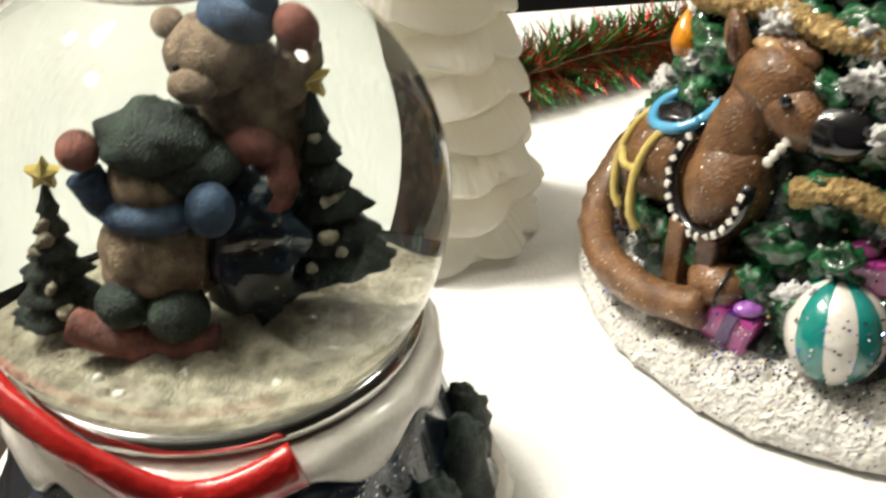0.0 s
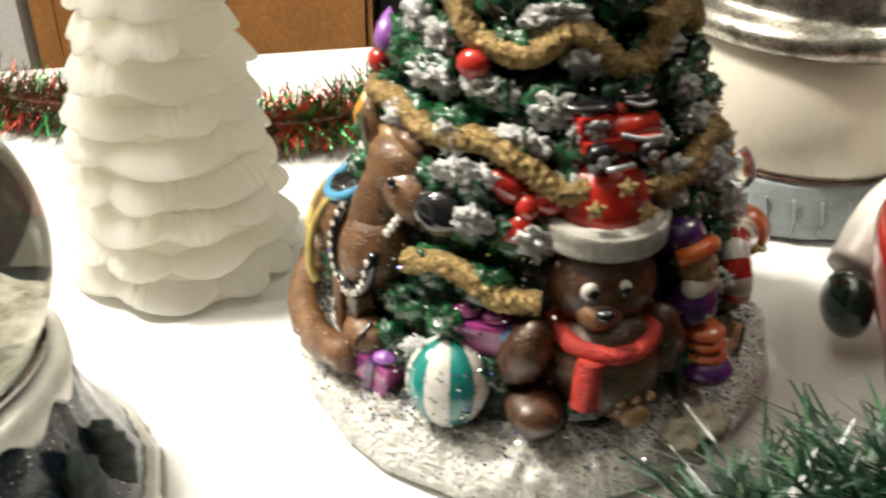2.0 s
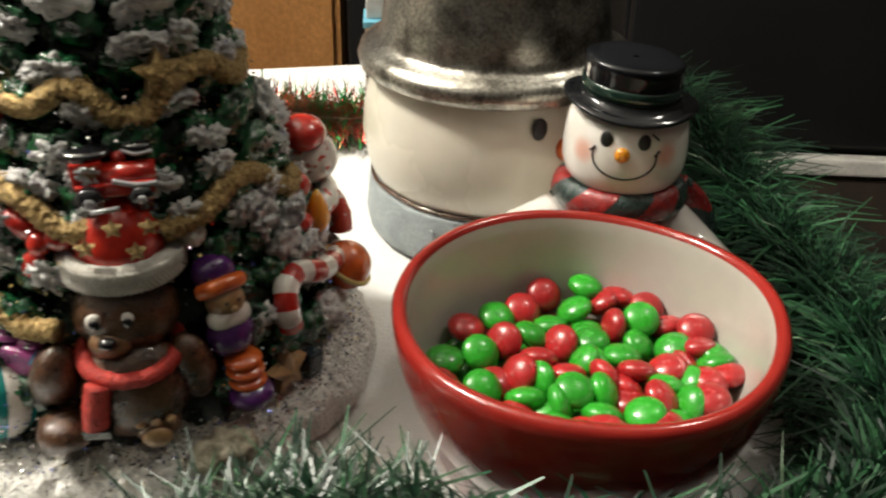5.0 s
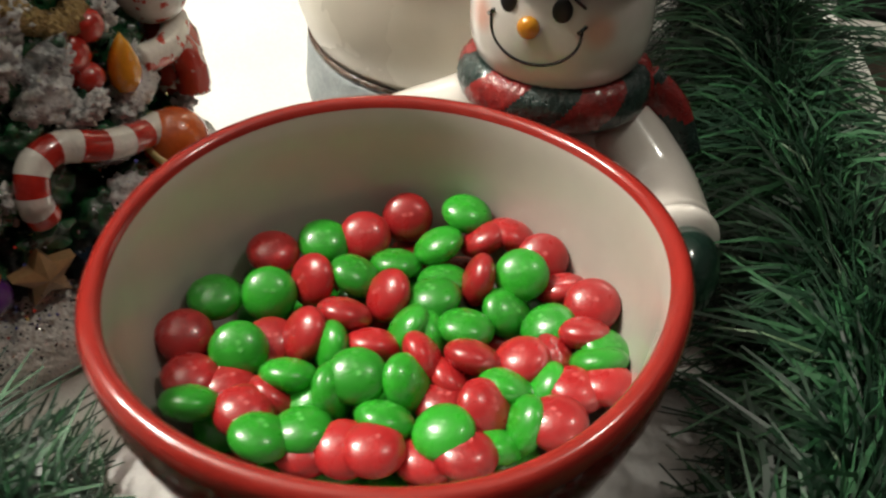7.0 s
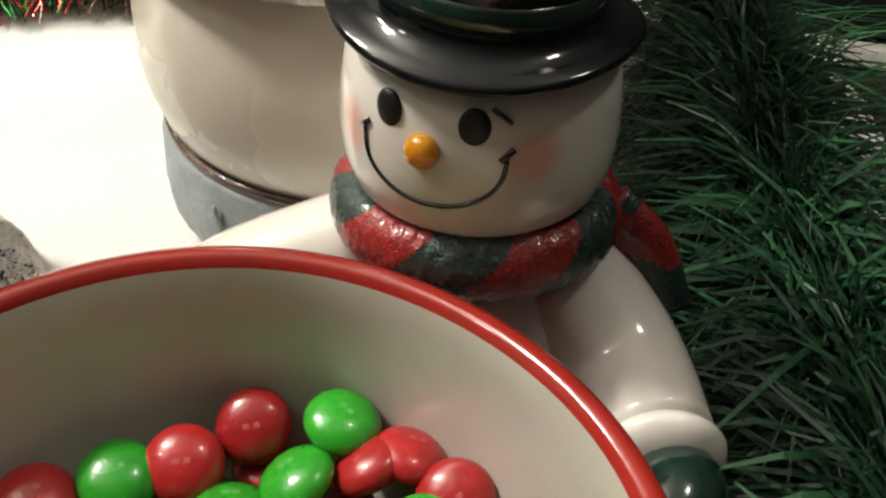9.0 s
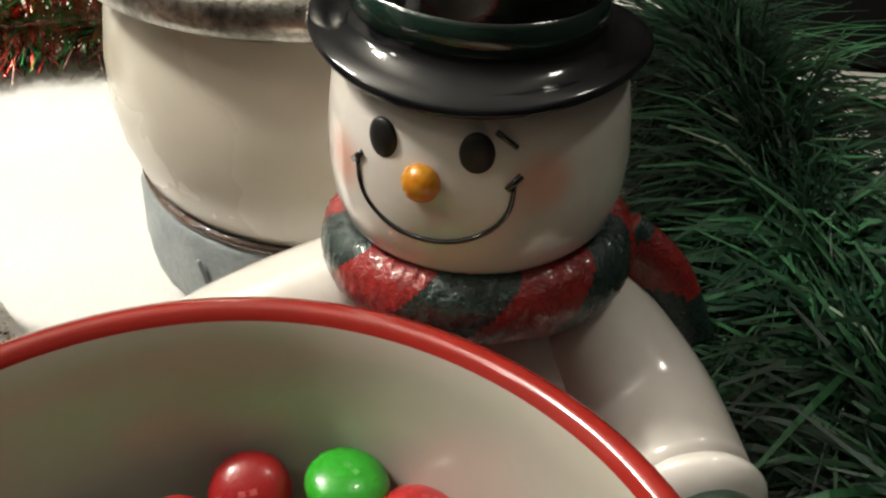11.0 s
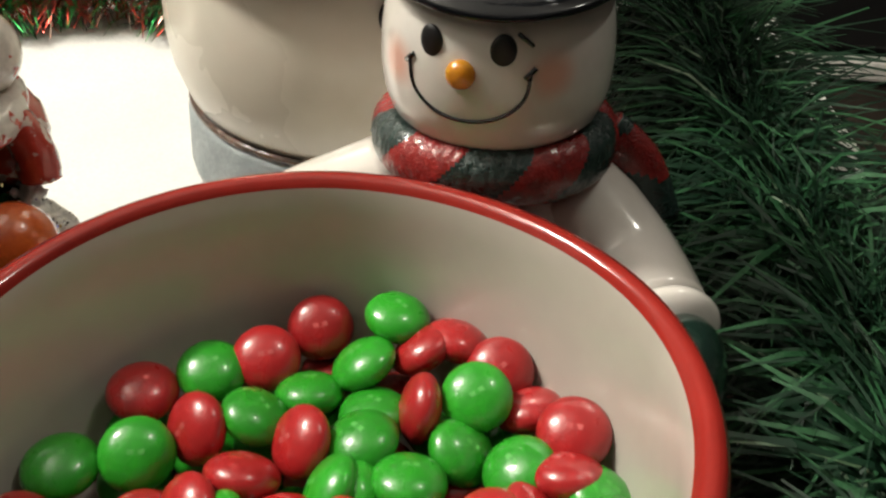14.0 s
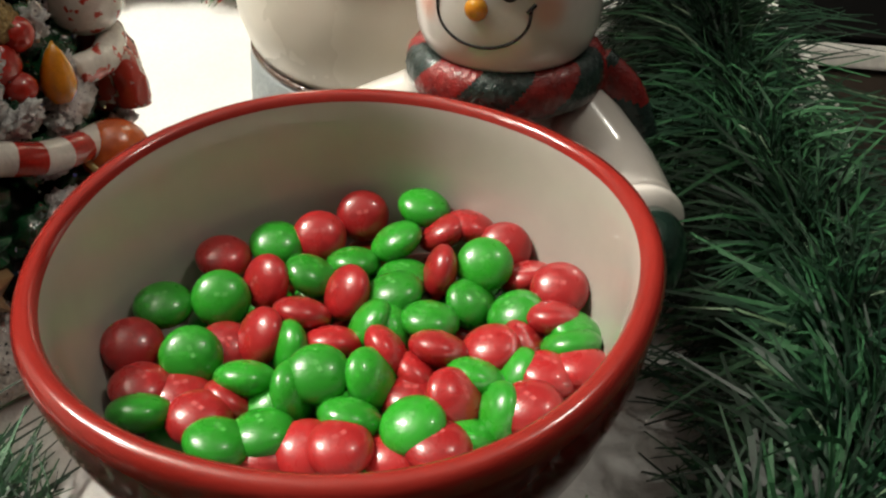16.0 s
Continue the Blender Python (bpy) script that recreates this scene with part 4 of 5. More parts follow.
snow_doll = Shape().ball(on(124, 0.0690, 0.0135), (0.0105, 0.0102, 0.0100), DOTTED, facing(124), 26, 18).ball(on(123, 0.0795, 0.0135), (0.0092, 0.0088, 0.0068), RED, facing(124), 24, 16)
snow_doll.tube([on(106, 0.0575, 0.006), on(114, 0.0565, 0.012), on(126, 0.0575, 0.0145), on(136, 0.061, 0.009)], 0.0042, DOTTED, n=16).ball(on(127, 0.046, 0.0085), (0.0108, 0.0095, 0.0130), RED_DOTTED, facing(127), 26, 20, 0.001)
snow_doll.tube([on(119, 0.057, 0.0125), on(117, 0.049, 0.0145), on(116, 0.041, 0.0125)], 0.0046, RED_DOTTED, n=16, lump=0.0006)
part("snow_doll", snow_doll, jar, "small snow doll with a red cap")
for az, z, w, h in ((104, 0.052, 0.0105, 0.0062), (92, 0.0285, 0.012, 0.006), (108, 0.028, 0.010, 0.006), (82, 0.033, 0.008, 0.006), (74, 0.064, 0.008, 0.006)):
    part("snow_patch", Shape().ball(on(az, z, 0.0035), (w, 0.004, h), TUFT_SNOW, facing(az), 34, 22, lump=0.0022, freq=420), jar, "rough white snow paint with glitter")
part("gingerbread", Shape().star(on(58, 0.0265, 0.003), 0.0085, 0.0018, FAWN, facing(57)), jar, "tan star-shaped biscuit")
part("gift", Shape().box(on(68, 0.0215, 0.002), (0.008, 0.006, 0.009), NAVY, facing(66) @ Matrix.Rotation(radians(15), 3, "Y"), 0.15), jar, "dark blue wrapped gift")
part("shell", Shape().ball(on(34, 0.0165, 0.006), (0.011, 0.007, 0.0055), GLOBE_SNOW, facing(34), lump=0.0025, freq=300, seg=26, rings=18), jar, "pale yellowish snow lump")

# ---- large snowman jar with a lustre hat ----
BX, BY = 0.2466, 0.3716
big = thing("snowman_jar", (BX, BY, 0), "large cream porcelain snowman jar with a silver lustre hat", "jar")
part("scarf", Shape().lathe((BX, BY, 0), [(0.001, 0.0004), (0.054, 0.0004), (0.0568, 0.003), (0.0575, 0.009), (0.0567, 0.017), (0.0562, 0.024), (0.055, 0.0262), (0.045, 0.027)], GREY_WOOL, n=120,
                            rim=lambda a, r, z: (r + (0.0006 * noise.noise(Vector((a * 9, z * 30, 0))) if r > 0.05 else 0), z + (0.0018 * noise.noise(Vector((math.cos(a) * 2, math.sin(a) * 2, 1))) if z > 0.02 else 0))), big, "grey-blue painted scarf")
part("scarf_seam", Shape().lathe((BX, BY, 0.0262), [(0.0545, 0), (0.0556, 0.0004), (0.0553, 0.0016), (0.054, 0.0018)], BROWN, n=90, rim=lambda a, r, z: (r, z + 0.0016 * noise.noise(Vector((math.cos(a) * 2, math.sin(a) * 2, 1))))), big, "dark crevice line")
for k in range(4):
    az = -24 + 11 * k
    a = radians(az)
    q = Vector((BX + 0.0572 * math.sin(a), BY - 0.0572 * math.cos(a), 0.011))
    part("scarf_fold", Shape().tube([q + Vector((0, 0, -0.008)), q + Vector((0.0006, -0.0004, 0)), q + Vector((-0.001, 0, 0.009))], 0.0006, GREY_WOOL, n=6), big)
part("head", Shape().lathe((BX, BY, 0), [(0.045, 0.022), (0.0525, 0.0262), (0.0553, 0.031), (0.0578, 0.040), (0.0586, 0.048), (0.058, 0.058), (0.056, 0.068), (0.053, 0.077), (0.048, 0.085), (0.03, 0.09)], PORCELAIN, n=96), big)
part("eye", Shape().ball((0.2651, 0.3172, 0.0695), (0.0033, 0.0012, 0.0048), EYE_BLACK, facing(19)), big)
part("eye", Shape().ball((0.2905, 0.3335, 0.0695), (0.0033, 0.0012, 0.0048), EYE_BLACK, facing(48)), big)
part("nose", Shape().tube([(0.2745, 0.3265, 0.0595), (0.2815, 0.3135, 0.058), (0.287, 0.3035, 0.0565)], lambda s: 0.0058 * (1 - 0.75 * s), ORANGE, n=14), big, "orange carrot nose")
part("smile", Shape().tube([(0.2715, 0.3195, 0.0415), (0.2745, 0.3205, 0.0385), (0.281, 0.3245, 0.036), (0.289, 0.331, 0.036)], 0.0008, INK, n=6), big)
hat2 = part("hat", Shape().lathe((BX, BY, 0), [(0.03, 0.0832), (0.05, 0.0792), (0.0565, 0.0775), (0.0594, 0.0792), (0.0602, 0.0826), (0.0590, 0.0862), (0.0555, 0.0885), (0.0522, 0.0896), (0.0505, 0.0915), (0.0499, 0.0945), (0.0494, 0.0990), (0.0484, 0.1050), (0.0470, 0.1110), (0.0458, 0.118), (0.0452, 0.125), (0.0445, 0.145), (0.043, 0.149), (0.001, 0.15)], MERCURY, n=128), big, "mottled silver lustre top hat")

# ---- small snowman hugging a candy bowl ----
CX, CY = 0.2752, 0.2018
dish = thing("snowman_candy_bowl", (CX, CY, 0), "red ceramic candy bowl hugged by a smiling snowman", "candy bowl")


def wavy(a, r, z):
    return r * (1 + 0.006 * math.sin(2 * a + 0.6) + 0.004 * math.sin(5 * a)), z + (0.0008 * math.sin(3 * a + 1.0) if z > 0.04 else 0)


part("bowl", Shape().lathe((CX, CY, 0), [(0.001, 0.0004), (0.036, 0.0004), (0.041, 0.004), (0.0445, 0.014), (0.0455, 0.022), (0.047, 0.024), (0.053, 0.038), (0.0568, 0.052), (0.0580, 0.061), (0.0581, 0.0640), (0.0572, 0.0656), (0.0556, 0.0662), (0.0542, 0.0656), (0.0535, 0.0642)], BOWL_RED, n=128, rim=wavy), dish)
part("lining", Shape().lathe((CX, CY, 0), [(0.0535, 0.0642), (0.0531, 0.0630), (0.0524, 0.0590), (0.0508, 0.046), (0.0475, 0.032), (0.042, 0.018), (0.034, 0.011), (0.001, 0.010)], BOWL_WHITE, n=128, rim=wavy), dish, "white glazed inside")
for k in range(4):
    a = radians(9 + 6 * k)
    part("writing_bar", Shape().box((CX + 0.0512 * math.sin(a), CY - 0.0512 * math.cos(a), 0.0325), (0.0030, 0.0018, 0.0085 - 0.0012 * (k % 2)), CREAM, facing(math.degrees(a)) @ Matrix.Rotation(radians(-22), 3, "X"), 0.2), dish, "pale painted lettering bar")
SX, SY = 0.2932, 0.2815
torso = part("torso", Shape().ball((SX, SY + 0.004, 0.031), (0.033, 0.025, 0.032), FACE_WHITE, seg=40, rings=28), dish)
head = part("head", Shape().lathe((SX, SY, 0), [(0.010, 0.0672), (0.0150, 0.0677), (0.0186, 0.0692), (0.0208, 0.0721), (0.0219, 0.0765), (0.0221, 0.0815), (0.0217, 0.087), (0.0208, 0.0925), (0.018, 0.0965), (0.005, 0.098)], PAINTED_FACE, n=64), dish)


def on_head(az, z, out=0.0):
    a = radians(az)
    R = float(np.interp(z, (0.0682, 0.0716, 0.0765, 0.0815, 0.087, 0.0925), (0.0186, 0.0208, 0.0219, 0.0221, 0.0217, 0.0208))) + out
    return Vector((SX + R * math.sin(a), SY - R * math.cos(a), z))


for az in (-26.5, 8.5):
    part("eye", Shape().ball(on_head(az, 0.0906, -0.0002), (0.0023, 0.001, 0.0031), EYE_BLACK, facing(az)), head)
part("nose", Shape().ball(on_head(-10.5, 0.0862, 0.0002), (0.0027, 0.0023, 0.0027), AMBER, facing(-9)), head, "small orange bead nose")
smile = [on_head(-8.5 + 29.5 * math.sin(t), 0.0866 - 0.0092 * math.cos(t) ** 0.8, 0.0001) for t in [(-0.5 + i / 12) * math.pi * 0.99 for i in range(13)]]
part("smile", Shape().tube(smile, 0.00036, INK, n=6, smooth=3), head, "thin black painted smile")
for az in (-38, 21):
    part("dimple", Shape().tube([on_head(az - 2.5, 0.0858, 0.0001), on_head(az + 2.5, 0.0876, 0.0001)], 0.0005, INK, n=6, smooth=2), head)
part("eyebrow", Shape().tube([on_head(15, 0.0938, 0.0003), on_head(22, 0.0915, 0.0003)], 0.0004, INK, n=6, smooth=2), head)
brim = lambda a, r, z: (r * (1 + 0.03 * math.cos(2 * a)), z - 0.075 * r * math.cos(a) + (0.0014 * math.cos(2 * a + 0.3) * (r - 0.0168) / 0.006 if r > 0.0168 else 0))
top_hat = part("hat", Shape().lathe((SX, SY, 0), [(0.01, 0.0963), (0.0180, 0.0965), (0.0214, 0.0968), (0.0227, 0.0975), (0.0229, 0.0981), (0.0223, 0.0987), (0.0203, 0.0991), (0.0180, 0.0998), (0.0167, 0.1014), (0.0163, 0.104), (0.0163, 0.1105), (0.0166, 0.1122), (0.0162, 0.1134), (0.0145, 0.1138), (0.001, 0.1136)], HAT_BLACK, n=80, rim=brim), dish, "glossy black top hat")
part("hat_band", Shape().lathe((SX, SY, 0), [(0.0166, 0.1014), (0.0171, 0.1018), (0.0170, 0.1055), (0.0164, 0.1059)], HAT_BAND, n=64, rim=brim), top_hat, "dark green hat band")
loop = [Vector((SX - 0.0204 * math.sin(a), SY + 0.0196 * math.cos(a), 0.0634 - 0.0014 * math.cos(a))) for a in [TAU * i / 24 for i in range(25)]]
scarf = part("scarf", Shape().tube(loop, 0.0060, SCARF_RED, n=40, smooth=16, lump=0.0004, stripes=[SCARF_RED, SCARF_GREEN], run=34, slant=-15.0, flat=0.72), dish, "red and dark green striped scarf")
part("scarf_tail", Shape().tube([(SX + 0.021, SY + 0.003, 0.063), (SX + 0.0285, SY + 0.003, 0.056), (SX + 0.0335, SY + 0.002, 0.045)], 0.0062, SCARF_RED, n=24, smooth=10, flat=0.6, stripes=[SCARF_RED, SCARF_GREEN], run=9, slant=-4.0), scarf)
part("arm", Shape().tube([(SX + 0.0175, SY - 0.001, 0.0485), (SX + 0.029, SY - 0.011, 0.0415), (SX + 0.0358, SY - 0.0265, 0.0405)], lambda s: 0.0122 - 0.0026 * s, FACE_WHITE, n=20), dish)
part("arm", Shape().tube([(SX - 0.022, SY + 0.001, 0.047), (SX - 0.045, SY - 0.012, 0.041), (SX - 0.061, SY - 0.028, 0.027)], lambda s: 0.0115 - 0.003 * s, FACE_WHITE, n=20), dish)
part("cuff", Shape().ball((SX + 0.0366, SY - 0.0285, 0.0402), (0.0104, 0.0042, 0.0104), FACE_WHITE, facing(14), 24, 16), dish)
part("mitten", Shape().ball((SX + 0.0388, SY - 0.0370, 0.0372), (0.0090, 0.0125, 0.0112), HAT_BAND, facing(-8), 24, 18), dish, "dark green mitten")
part("mitten", Shape().ball((SX - 0.0635, SY - 0.037, 0.0195), (0.0078, 0.011, 0.0125), HAT_BAND, facing(12), 24, 18), dish, "dark green mitten")

# ---- candies ----
def candy(colour, m, im):
    sh = Shape().ball((0, 0, 0), (0.0063, 0.0063, 0.0036), m, seg=28, rings=16)
    ob = tagged(new("candy", sh.mesh("candy")), colour + " sugar-coated chocolate candy in the bowl", "candy", "candies in the bowl")
    mark = Shape().box((0, 0, 0.00338), (0.0028, 0.0010, 0.0004), im, bevel=0.3)
    part("imprint", mark, ob, "pale printed mark")
    return ob


def turn_to(normal, spin):
    q = Vector((0, 0, 1)).rotation_difference(Vector(normal).normalized())
    return q.to_matrix().to_4x4() @ Matrix.Rotation(spin, 4, "Z")


protos = {"red": candy("red", CANDY_RED, IMPRINT), "green": candy("green", CANDY_GREEN, IMPRINT_GREEN)}
used = set()


def drop_candy(colour, x, y, z, normal, spin):
    m = Matrix.Translation((x, y, z)) @ turn_to(normal, spin)
    if colour not in used:
        used.add(colour)
        protos[colour].matrix_basis = m
    else:
        copy_thing(protos[colour], m)


# the top layer, each candy by its place in millimetres, the bearing of its face and its tilt from level
RED_BACK = (
    (291.7, 243.9, 39.8, 55, 27), (265.6, 243.8, 39.5, -71, 40), (285.7, 241, 39.5, 161, 34), (300.3, 238.2, 39.2, -84, 35), (258, 234.1, 39.5, -64, 31), (306.2, 232.1, 36.5, 126, 27),
    (287.9, 226.7, 39.5, -168, 76), (314.2, 223.4, 41.8, -93, 24), (239.3, 222.5, 39.5, -15, 10), (269.7, 216.1, 39.5, -142, 49), (251.7, 216, 39.5, -126, 56), (313.7, 215.5, 40.4, 97, 33),
    (309.3, 209.4, 37.4, 2, 45), (262.5, 207.7, 39.5, 80, 37), (302.6, 205.1, 39.5, -165, 16), (320.4, 203.4, 39.7, 114, 15), (292.7, 202.5, 40.1, 76, 38), (270.9, 202, 38, 96, 35),
)
RED_FRONT = (
    (314.6, 200.4, 39.5, 66, 9), (282.8, 200.2, 39.5, 33, 62), (256.4, 199.5, 39.5, -141, 50), (289.7, 197.9, 36.5, 36, 49), (249.3, 197.8, 36.5, -41, 17), (232.3, 192, 39.5, -38, 24),
    (289.6, 191.5, 36.5, 78, 4), (312.6, 190.1, 40.7, -143, 7), (298.4, 189.8, 40.4, -11, 40), (245.7, 183.8, 36.5, 33, 10), (256.2, 183.6, 36.5, 53, 58), (238.6, 182.5, 38.6, 29, 11),
    (297.5, 178.6, 39.5, 97, 6), (289.9, 177.8, 36.5, 86, 7), (253, 176.7, 39.5, -10, 7), (280.5, 174.6, 40.1, 1, 4), (274.7, 174.1, 38.6, -41, 10), (267.1, 172.7, 37.1, 60, 9),
)
GREEN_BACK = (
    (280.1, 245.8, 42.4, 17, 14), (275.8, 235.7, 39.5, 173, 27), (267.2, 229.6, 36.5, 97, 23), (249.4, 229.4, 39.5, -45, 15), (297.3, 229.2, 41.3, -83, 29), (279.7, 226.8, 36.5, 93, 9),
    (296, 220.8, 36.5, -11, 36), (260.7, 220.1, 39.5, 26, 31), (279.7, 218, 39.5, -179, 10), (306, 216.1, 39.5, -158, 24), (319.1, 212.6, 39.5, 14, 28), (289, 210.9, 39.5, 73, 16),
    (318.1, 209.2, 39.5, 115, 37), (244.1, 209.1, 39.5, -57, 37), (282.6, 209.1, 36.5, 15, 67), (276.8, 207.9, 38.6, -174, 54), (233, 204.7, 39.5, -40, 5),
)
GREEN_FRONT = (
    (308.2, 200.7, 37.4, -174, 55), (262.8, 198.4, 38, -150, 73), (301.1, 197.5, 38.9, 68, 38), (281.6, 192.1, 40.1, -6, 53), (245, 191.5, 39.5, -52, 34), (306.5, 189.4, 38.6, -164, 65),
    (272.2, 189, 42.5, -58, 19), (257.9, 187.8, 39.5, 93, 38), (268.1, 186.2, 39.5, 2, 68), (262.5, 185, 36.5, -177, 27), (301.2, 184.6, 36.5, 84, 34), (280.1, 182.7, 38.9, 75, 36),
    (292.3, 181.4, 41, -148, 15), (265.7, 175.4, 39.5, 116, 11), (242.2, 175.2, 40.1, 99, 39), (259.2, 170.9, 40.7, 56, 20),
)
crng = random.Random(5)
for colour, table in (("red", RED_BACK), ("red", RED_FRONT), ("green", GREEN_BACK), ("green", GREEN_FRONT)):
    for x, y, z, bearing, tilt in table:
        n = (math.sin(radians(tilt)) * math.cos(radians(bearing)), math.sin(radians(tilt)) * math.sin(radians(bearing)), math.cos(radians(tilt)))
        drop_candy(colour, x / 1000, y / 1000, z / 1000, n, crng.uniform(-0.9, 0.9))
# the layers beneath
for z, R, n_c in ((0.0298, 0.0425, 44), (0.0225, 0.038, 32)):
    for i in range(n_c):
        r, a = R * math.sqrt((i + 0.5) / n_c), i * 2.39996
        drop_candy("red" if crng.random() < 0.52 else "green", CX + r * math.cos(a), CY + r * math.sin(a), z, (crng.uniform(-0.6, 0.6), crng.uniform(-0.6, 0.6), 1), crng.uniform(0, 6))

# ---- snow globe ----
GX, GY, GZ, GR = -0.0451, 0.159, 0.0828, 0.0468
globe = thing("snow_globe", (GX, GY, 0), "water-filled glass snow globe on a dark painted base", "snow globe")
dome = part("dome", Shape().ball((GX, GY, GZ), GR, WATER, seg=96, rings=64), globe, "clear water-filled glass dome")
dome.visible_shadow = False


def flare(a, r, z):
    w = 0.0022 * noise.noise(Vector((math.cos(a) * 5, math.sin(a) * 5, z * 90))) + 0.0012 * noise.noise(Vector((math.cos(a) * 16, math.sin(a) * 16, z * 260)))
    return r + (w if r > 0.03 else 0), z


part("base", Shape().lathe((GX, GY, 0), [(0.001, 0.0004), (0.058, 0.0004), (0.0585, 0.004), (0.055, 0.012), (0.049, 0.022), (0.0455, 0.032), (0.0435, 0.041), (0.0415, 0.0455), (0.037, 0.047), (0.02, 0.0472)], NAVY, n=150, rim=flare), globe, "dark blue painted base")
part("base_snow", Shape().lathe((GX, GY, 0), [(0.055, 0.0003), (0.0605, 0.0004), (0.061, 0.003), (0.0595, 0.006), (0.0565, 0.0065)], CREAM, n=120, rim=flare), globe, "white snow edge")


def drip(a, r, z):
    k = 0.5 + 0.5 * math.sin(13 * a + 1.5 * math.sin(3 * a))
    return r, z - (0.0065 * k * min(1.0, (0.0506 - z) / 0.003) if z < 0.0506 else 0)


part("snow_collar", Shape().lathe((GX, GY, 0), [(0.036, 0.051), (0.0405, 0.0525), (0.0428, 0.0515), (0.0440, 0.0505), (0.0450, 0.0490), (0.0455, 0.0478), (0.0449, 0.0468), (0.042, 0.047)], CREAM, n=140, rim=drip), globe, "dripping white snow collar")
part("clear_rim", Shape().lathe((GX, GY, 0), [(0.030, 0.0515), (0.0385, 0.0525), (0.0410, 0.0540), (0.0412, 0.0562), (0.0395, 0.0577), (0.0365, 0.0572)], CHROME, n=90), globe, "shiny silver rim")
for az, h in ((62, 0.016), (80, 0.019), (98, 0.015), (48, 0.014), (-15, 0.013), (-40, 0.015)):
    a = radians(az)
    c = Vector((GX + 0.05 * math.sin(a), GY - 0.05 * math.cos(a), 0.016))
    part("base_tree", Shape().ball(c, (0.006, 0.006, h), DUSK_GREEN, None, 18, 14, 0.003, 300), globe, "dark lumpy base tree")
rib = [Vector((GX + 0.0458 * math.sin(radians(a)), GY - 0.0458 * math.cos(radians(a)), z)) for a, z in ((-80, 0.068), (-55, 0.066), (-37, 0.0625), (-17, 0.0565), (0, 0.0495), (14, 0.0495), (27, 0.0525))]
bow2 = part("ribbon", Shape().tube(rib, lambda s: 0.0034 + 0.0018 * abs(2 * s - 1), RIBBON, n=14, smooth=8, flat=0.55, lump=0.0005), globe, "red glazed ribbon swag")
part("ribbon_tail", Shape().tube([rib[4], rib[4] + Vector((0.004, -0.003, -0.006)), rib[4] + Vector((0.009, -0.003, -0.013))], 0.0038, RIBBON, n=12, flat=0.5), bow2)
K = 1 / 1.25
F = Vector((GX, GY, GZ))


def inside(dx, dz, dy=0.0):
    """A place in the dome: dx to the +x side, dz up, dy back from the middle, in millimetres as the water shows them."""
    return F + Vector((dx + 1.0, dy, dz + 7.0)) * K / 1000


bubble = part("air_bubble", Shape().ball((GX - 0.001, GY - 0.001, GZ + 0.0405), (0.0165, 0.0165, 0.0028), AIR, seg=48, rings=20), globe, "flat air bubble under the top")
bubble.visible_shadow = False
part("snow_floor", Shape().lathe((GX, GY, 0), [(0.0005, 0.0655), (0.008, 0.0652), (0.016, 0.0640), (0.022, 0.0628), (0.027, 0.0615), (0.031, 0.0602), (0.0345, 0.0588), (0.0365, 0.0572), (0.033, 0.053), (0.001, 0.0487)], GLOBE_SNOW, n=90,
                                  rim=lambda a, r, z: (r, z + (0.003 * noise.noise(Vector((math.cos(a) * r * 260, math.sin(a) * r * 260, 1))) if z > 0.058 else 0))), globe, "cream snow floor in the water")
bear2 = Shape().ball(inside(9, 2, 4), (0.0088, 0.0075, 0.0160), DUSK_BEIGE, None, 30, 22, 0.0014, 320).ball(inside(4, 20, 2), (0.0074, 0.0066, 0.0064), DUSK_BEIGE, lump=0.0006).ball(inside(1, 17, -5), (0.0036, 0.003, 0.0028), DUSK_BEIGE)
bear2.ball(inside(-4, 25, 3), 0.0024, DUSK_BEIGE).ball(inside(9, 27.5, 3), (0.0062, 0.005, 0.0046), DUSK_BLUE).ball(inside(13, 31, 3), (0.003, 0.003, 0.0046), DUSK_BLUE)
bear2.tube([inside(11, 10, 3), inside(18, 16, 2), inside(20, 23, 1)], 0.0034, DUSK_BEIGE, n=14, lump=0.0005).ball(inside(20, 27, 1), (0.0036, 0.0034, 0.0042), DUSK_ROSE).ball(inside(10, 5, -5), (0.0042, 0.003, 0.0032), DUSK_ROSE)
bear2.tube([inside(12, 6, 0), inside(14, -2, -5), inside(10, -6, -8)], 0.0032, DUSK_ROSE, n=12, lump=0.0005)
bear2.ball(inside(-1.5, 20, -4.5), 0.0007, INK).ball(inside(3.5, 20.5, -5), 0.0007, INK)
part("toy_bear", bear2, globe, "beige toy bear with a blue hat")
kid = Shape().ball(inside(-7, -13, -10), (0.0085, 0.008, 0.0085), DUSK_BEIGE, None, 28, 20, 0.0012, 300).ball(inside(-7, 1, -10), (0.0062, 0.006, 0.0058), DUSK_BEIGE)
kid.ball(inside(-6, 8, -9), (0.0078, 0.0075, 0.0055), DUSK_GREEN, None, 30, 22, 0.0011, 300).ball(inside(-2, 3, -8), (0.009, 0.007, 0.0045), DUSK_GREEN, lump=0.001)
kid.ball(inside(-7, -4, -12), (0.0075, 0.0062, 0.0032), DUSK_BLUE).tube([inside(-12, -6, -11), inside(-16, -1, -12), inside(-18, 3, -12)], 0.0027, DUSK_BLUE, n=12, lump=0.0004).ball(inside(-18.5, 7.5, -12), 0.0030, DUSK_ROSE)
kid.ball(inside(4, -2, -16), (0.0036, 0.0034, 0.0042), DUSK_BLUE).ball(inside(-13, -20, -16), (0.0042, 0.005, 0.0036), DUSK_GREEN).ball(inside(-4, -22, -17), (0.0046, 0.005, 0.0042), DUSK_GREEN)
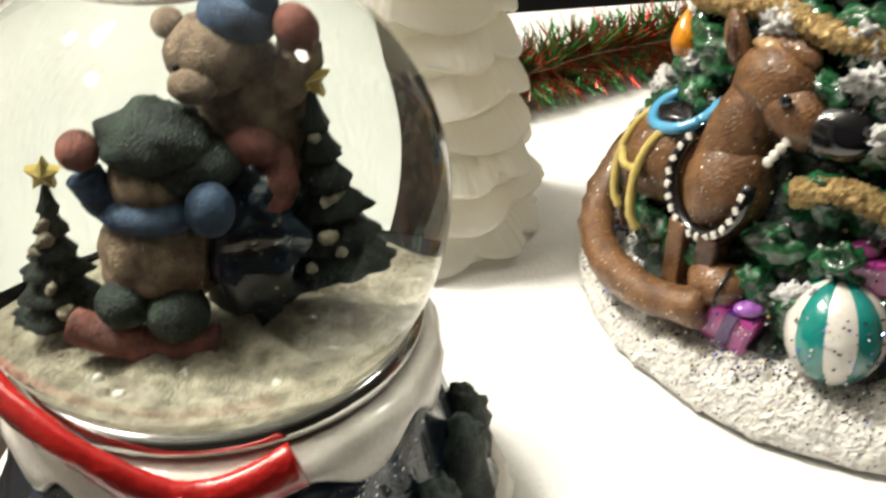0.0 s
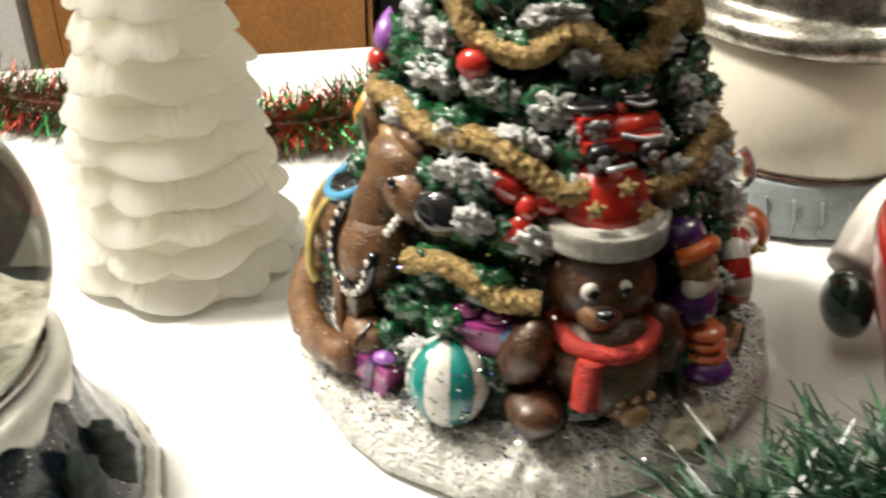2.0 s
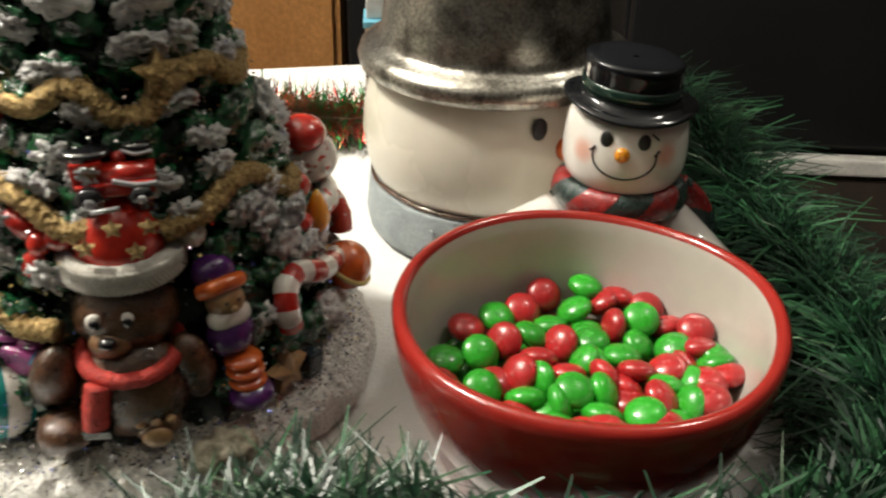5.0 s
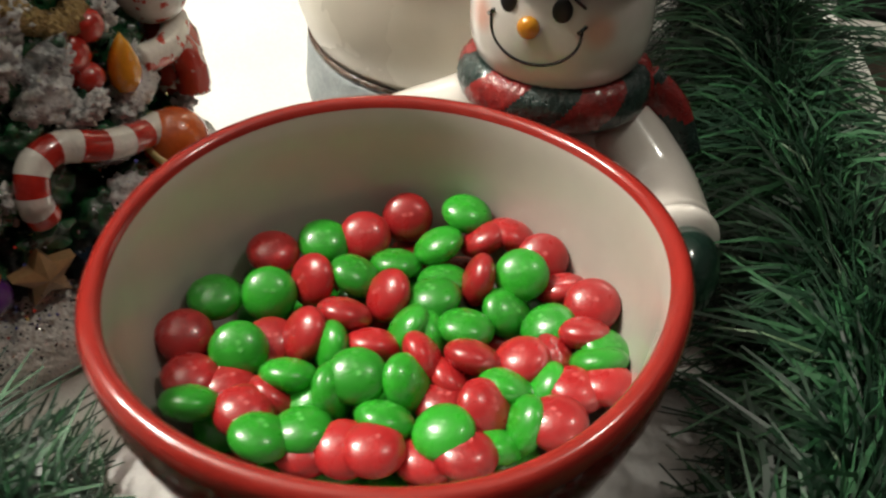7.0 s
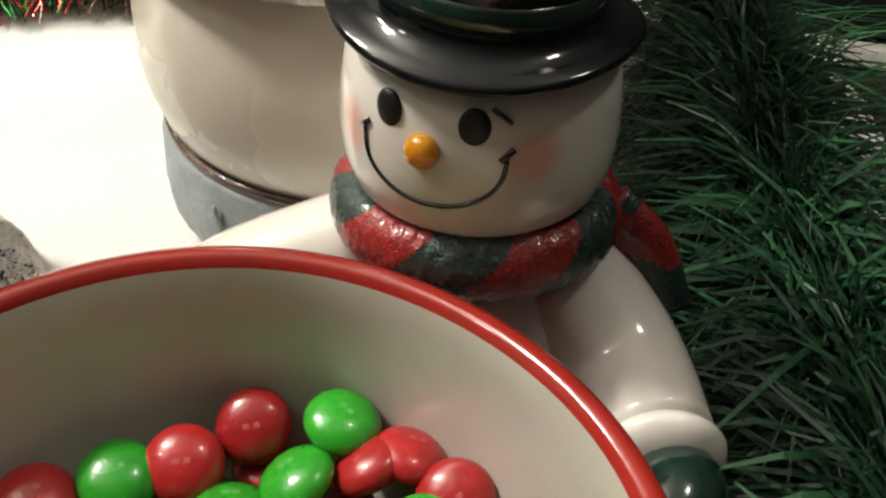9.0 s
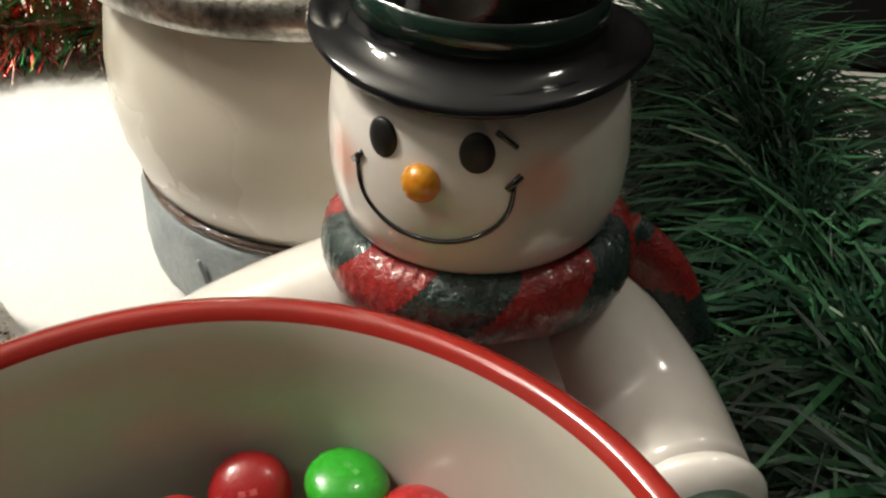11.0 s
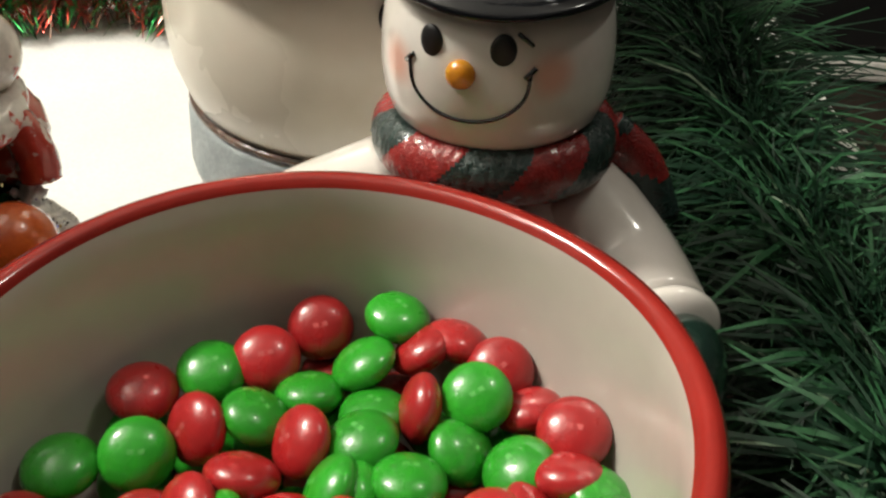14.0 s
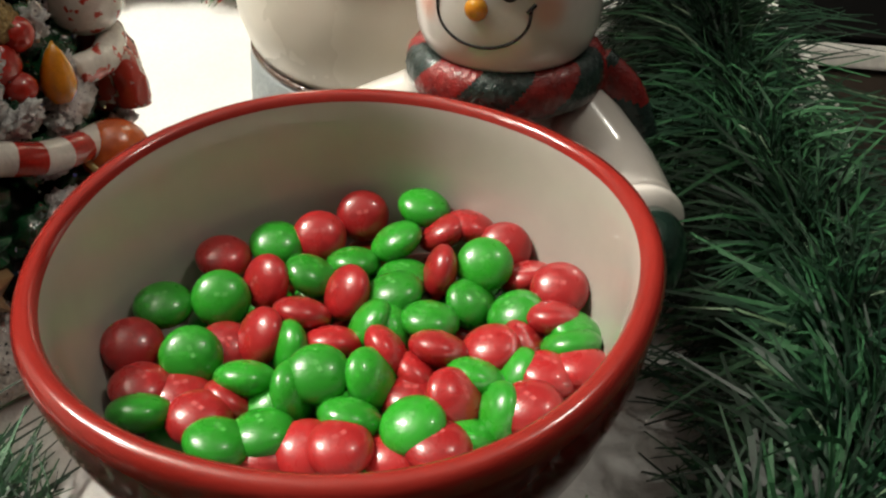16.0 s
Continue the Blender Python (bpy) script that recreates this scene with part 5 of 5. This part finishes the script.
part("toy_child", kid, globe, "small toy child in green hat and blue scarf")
part("toy_sled", Shape().tube([inside(-23, -25, -14), inside(-12, -28, -16), inside(2, -29, -15)], 0.0026, DUSK_ROSE, n=12, lump=0.0006), globe, "reddish toy sled")
part("dark_rock", Shape().ball(inside(8, -13, -4), (0.0085, 0.008, 0.0125), NAVY, lump=0.0035, freq=260, seg=30, rings=22), globe, "dark lumpy rock")


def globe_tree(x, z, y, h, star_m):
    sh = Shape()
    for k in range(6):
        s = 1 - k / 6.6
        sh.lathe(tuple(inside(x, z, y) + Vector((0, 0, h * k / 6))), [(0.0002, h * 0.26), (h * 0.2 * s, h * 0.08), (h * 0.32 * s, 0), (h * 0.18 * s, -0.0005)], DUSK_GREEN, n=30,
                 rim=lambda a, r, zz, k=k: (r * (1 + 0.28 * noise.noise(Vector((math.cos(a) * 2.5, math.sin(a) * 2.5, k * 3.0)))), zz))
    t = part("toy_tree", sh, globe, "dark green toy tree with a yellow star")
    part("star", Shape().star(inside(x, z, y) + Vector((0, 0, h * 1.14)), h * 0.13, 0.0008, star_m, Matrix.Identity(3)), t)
    for k in range(9):
        a, q = crng.uniform(-2.6, -0.5), crng.uniform(0.05, 0.85)
        part("snow_dab", Shape().ball(inside(x, z, y) + Vector((h * 0.3 * (1 - q) * math.cos(a), h * 0.3 * (1 - q) * math.sin(a), h * q)), 0.0009, GLOBE_SNOW, seg=10, rings=8, lump=0.0007, freq=700), t)


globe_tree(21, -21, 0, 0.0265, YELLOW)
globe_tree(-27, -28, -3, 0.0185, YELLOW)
for k in range(26):
    a, r = crng.uniform(-3.0, -0.1), crng.uniform(0.012, 0.03)
    part("snow_lump", Shape().ball((GX + r * math.cos(a), GY + r * math.sin(a), 0.0655 - r * 0.18), crng.uniform(0.0009, 0.0017), CREAM if k % 3 else GLOBE_SNOW, seg=12, rings=8, lump=0.0008, freq=500), globe)

# ---- things behind ----
box = thing("mix_box", (0.215, 0.505, 0), "cream cardboard baking mix box with a blue edge", "box")
tb = Matrix.Rotation(radians(6), 3, "Z")
part("carton", Shape().box((0.215, 0.505, 0.025), (0.084, 0.024, 0.056), CARD, tb, 0.02), box)
part("edge_band", Shape().box((0.215, 0.505, 0.0545), (0.0856, 0.0256, 0.0035), CARD_BLUE, tb, 0.1), box, "light blue band")
part("lid", Shape().box((0.215, 0.508, 0.078), (0.083, 0.02, 0.043), PLASTIC, tb, 0.05), box)
fc = bpy.data.curves.new("lettering", "FONT")
fc.body, fc.size, fc.extrude = "Sugar Cook", 0.0082, 0.0002
txt_src = new("lettering_source", fc)
bpy.context.view_layer.update()
txt_me = bpy.data.meshes.new_from_object(txt_src.evaluated_get(bpy.context.evaluated_depsgraph_get()))
bpy.data.objects.remove(txt_src)
txt_me.transform(Matrix.Translation((0.1742, 0.4882, 0.0235)) @ tb.to_4x4() @ Matrix.Rotation(radians(90), 4, "X"))
txt_me.materials.append(PRINT)
txt = new("lettering", txt_me)
txt.parent, txt.matrix_parent_inverse = box, Matrix.Translation(box.location).inverted()
part("spoon_print", Shape().ball((0.187, 0.4903, 0.0425), (0.006, 0.0007, 0.0042), PRINT_RED, tb).box((0.178, 0.4893, 0.0432), (0.012, 0.0008, 0.003), PRINT_RED, tb, 0.3), box, "red printed spoon shape")
dish2 = thing("small_dish", (-0.078, 0.503, -0.003), "small white plastic dish behind the tinsel", "dish")
part("bowl", Shape().lathe((-0.078, 0.503, 0), [(0.001, -0.0025), (0.022, -0.0025), (0.0265, 0.001), (0.0305, 0.0075), (0.031, 0.009), (0.03, 0.009), (0.0255, 0.003), (0.001, 0.0005)], PLASTIC, n=64), dish2)
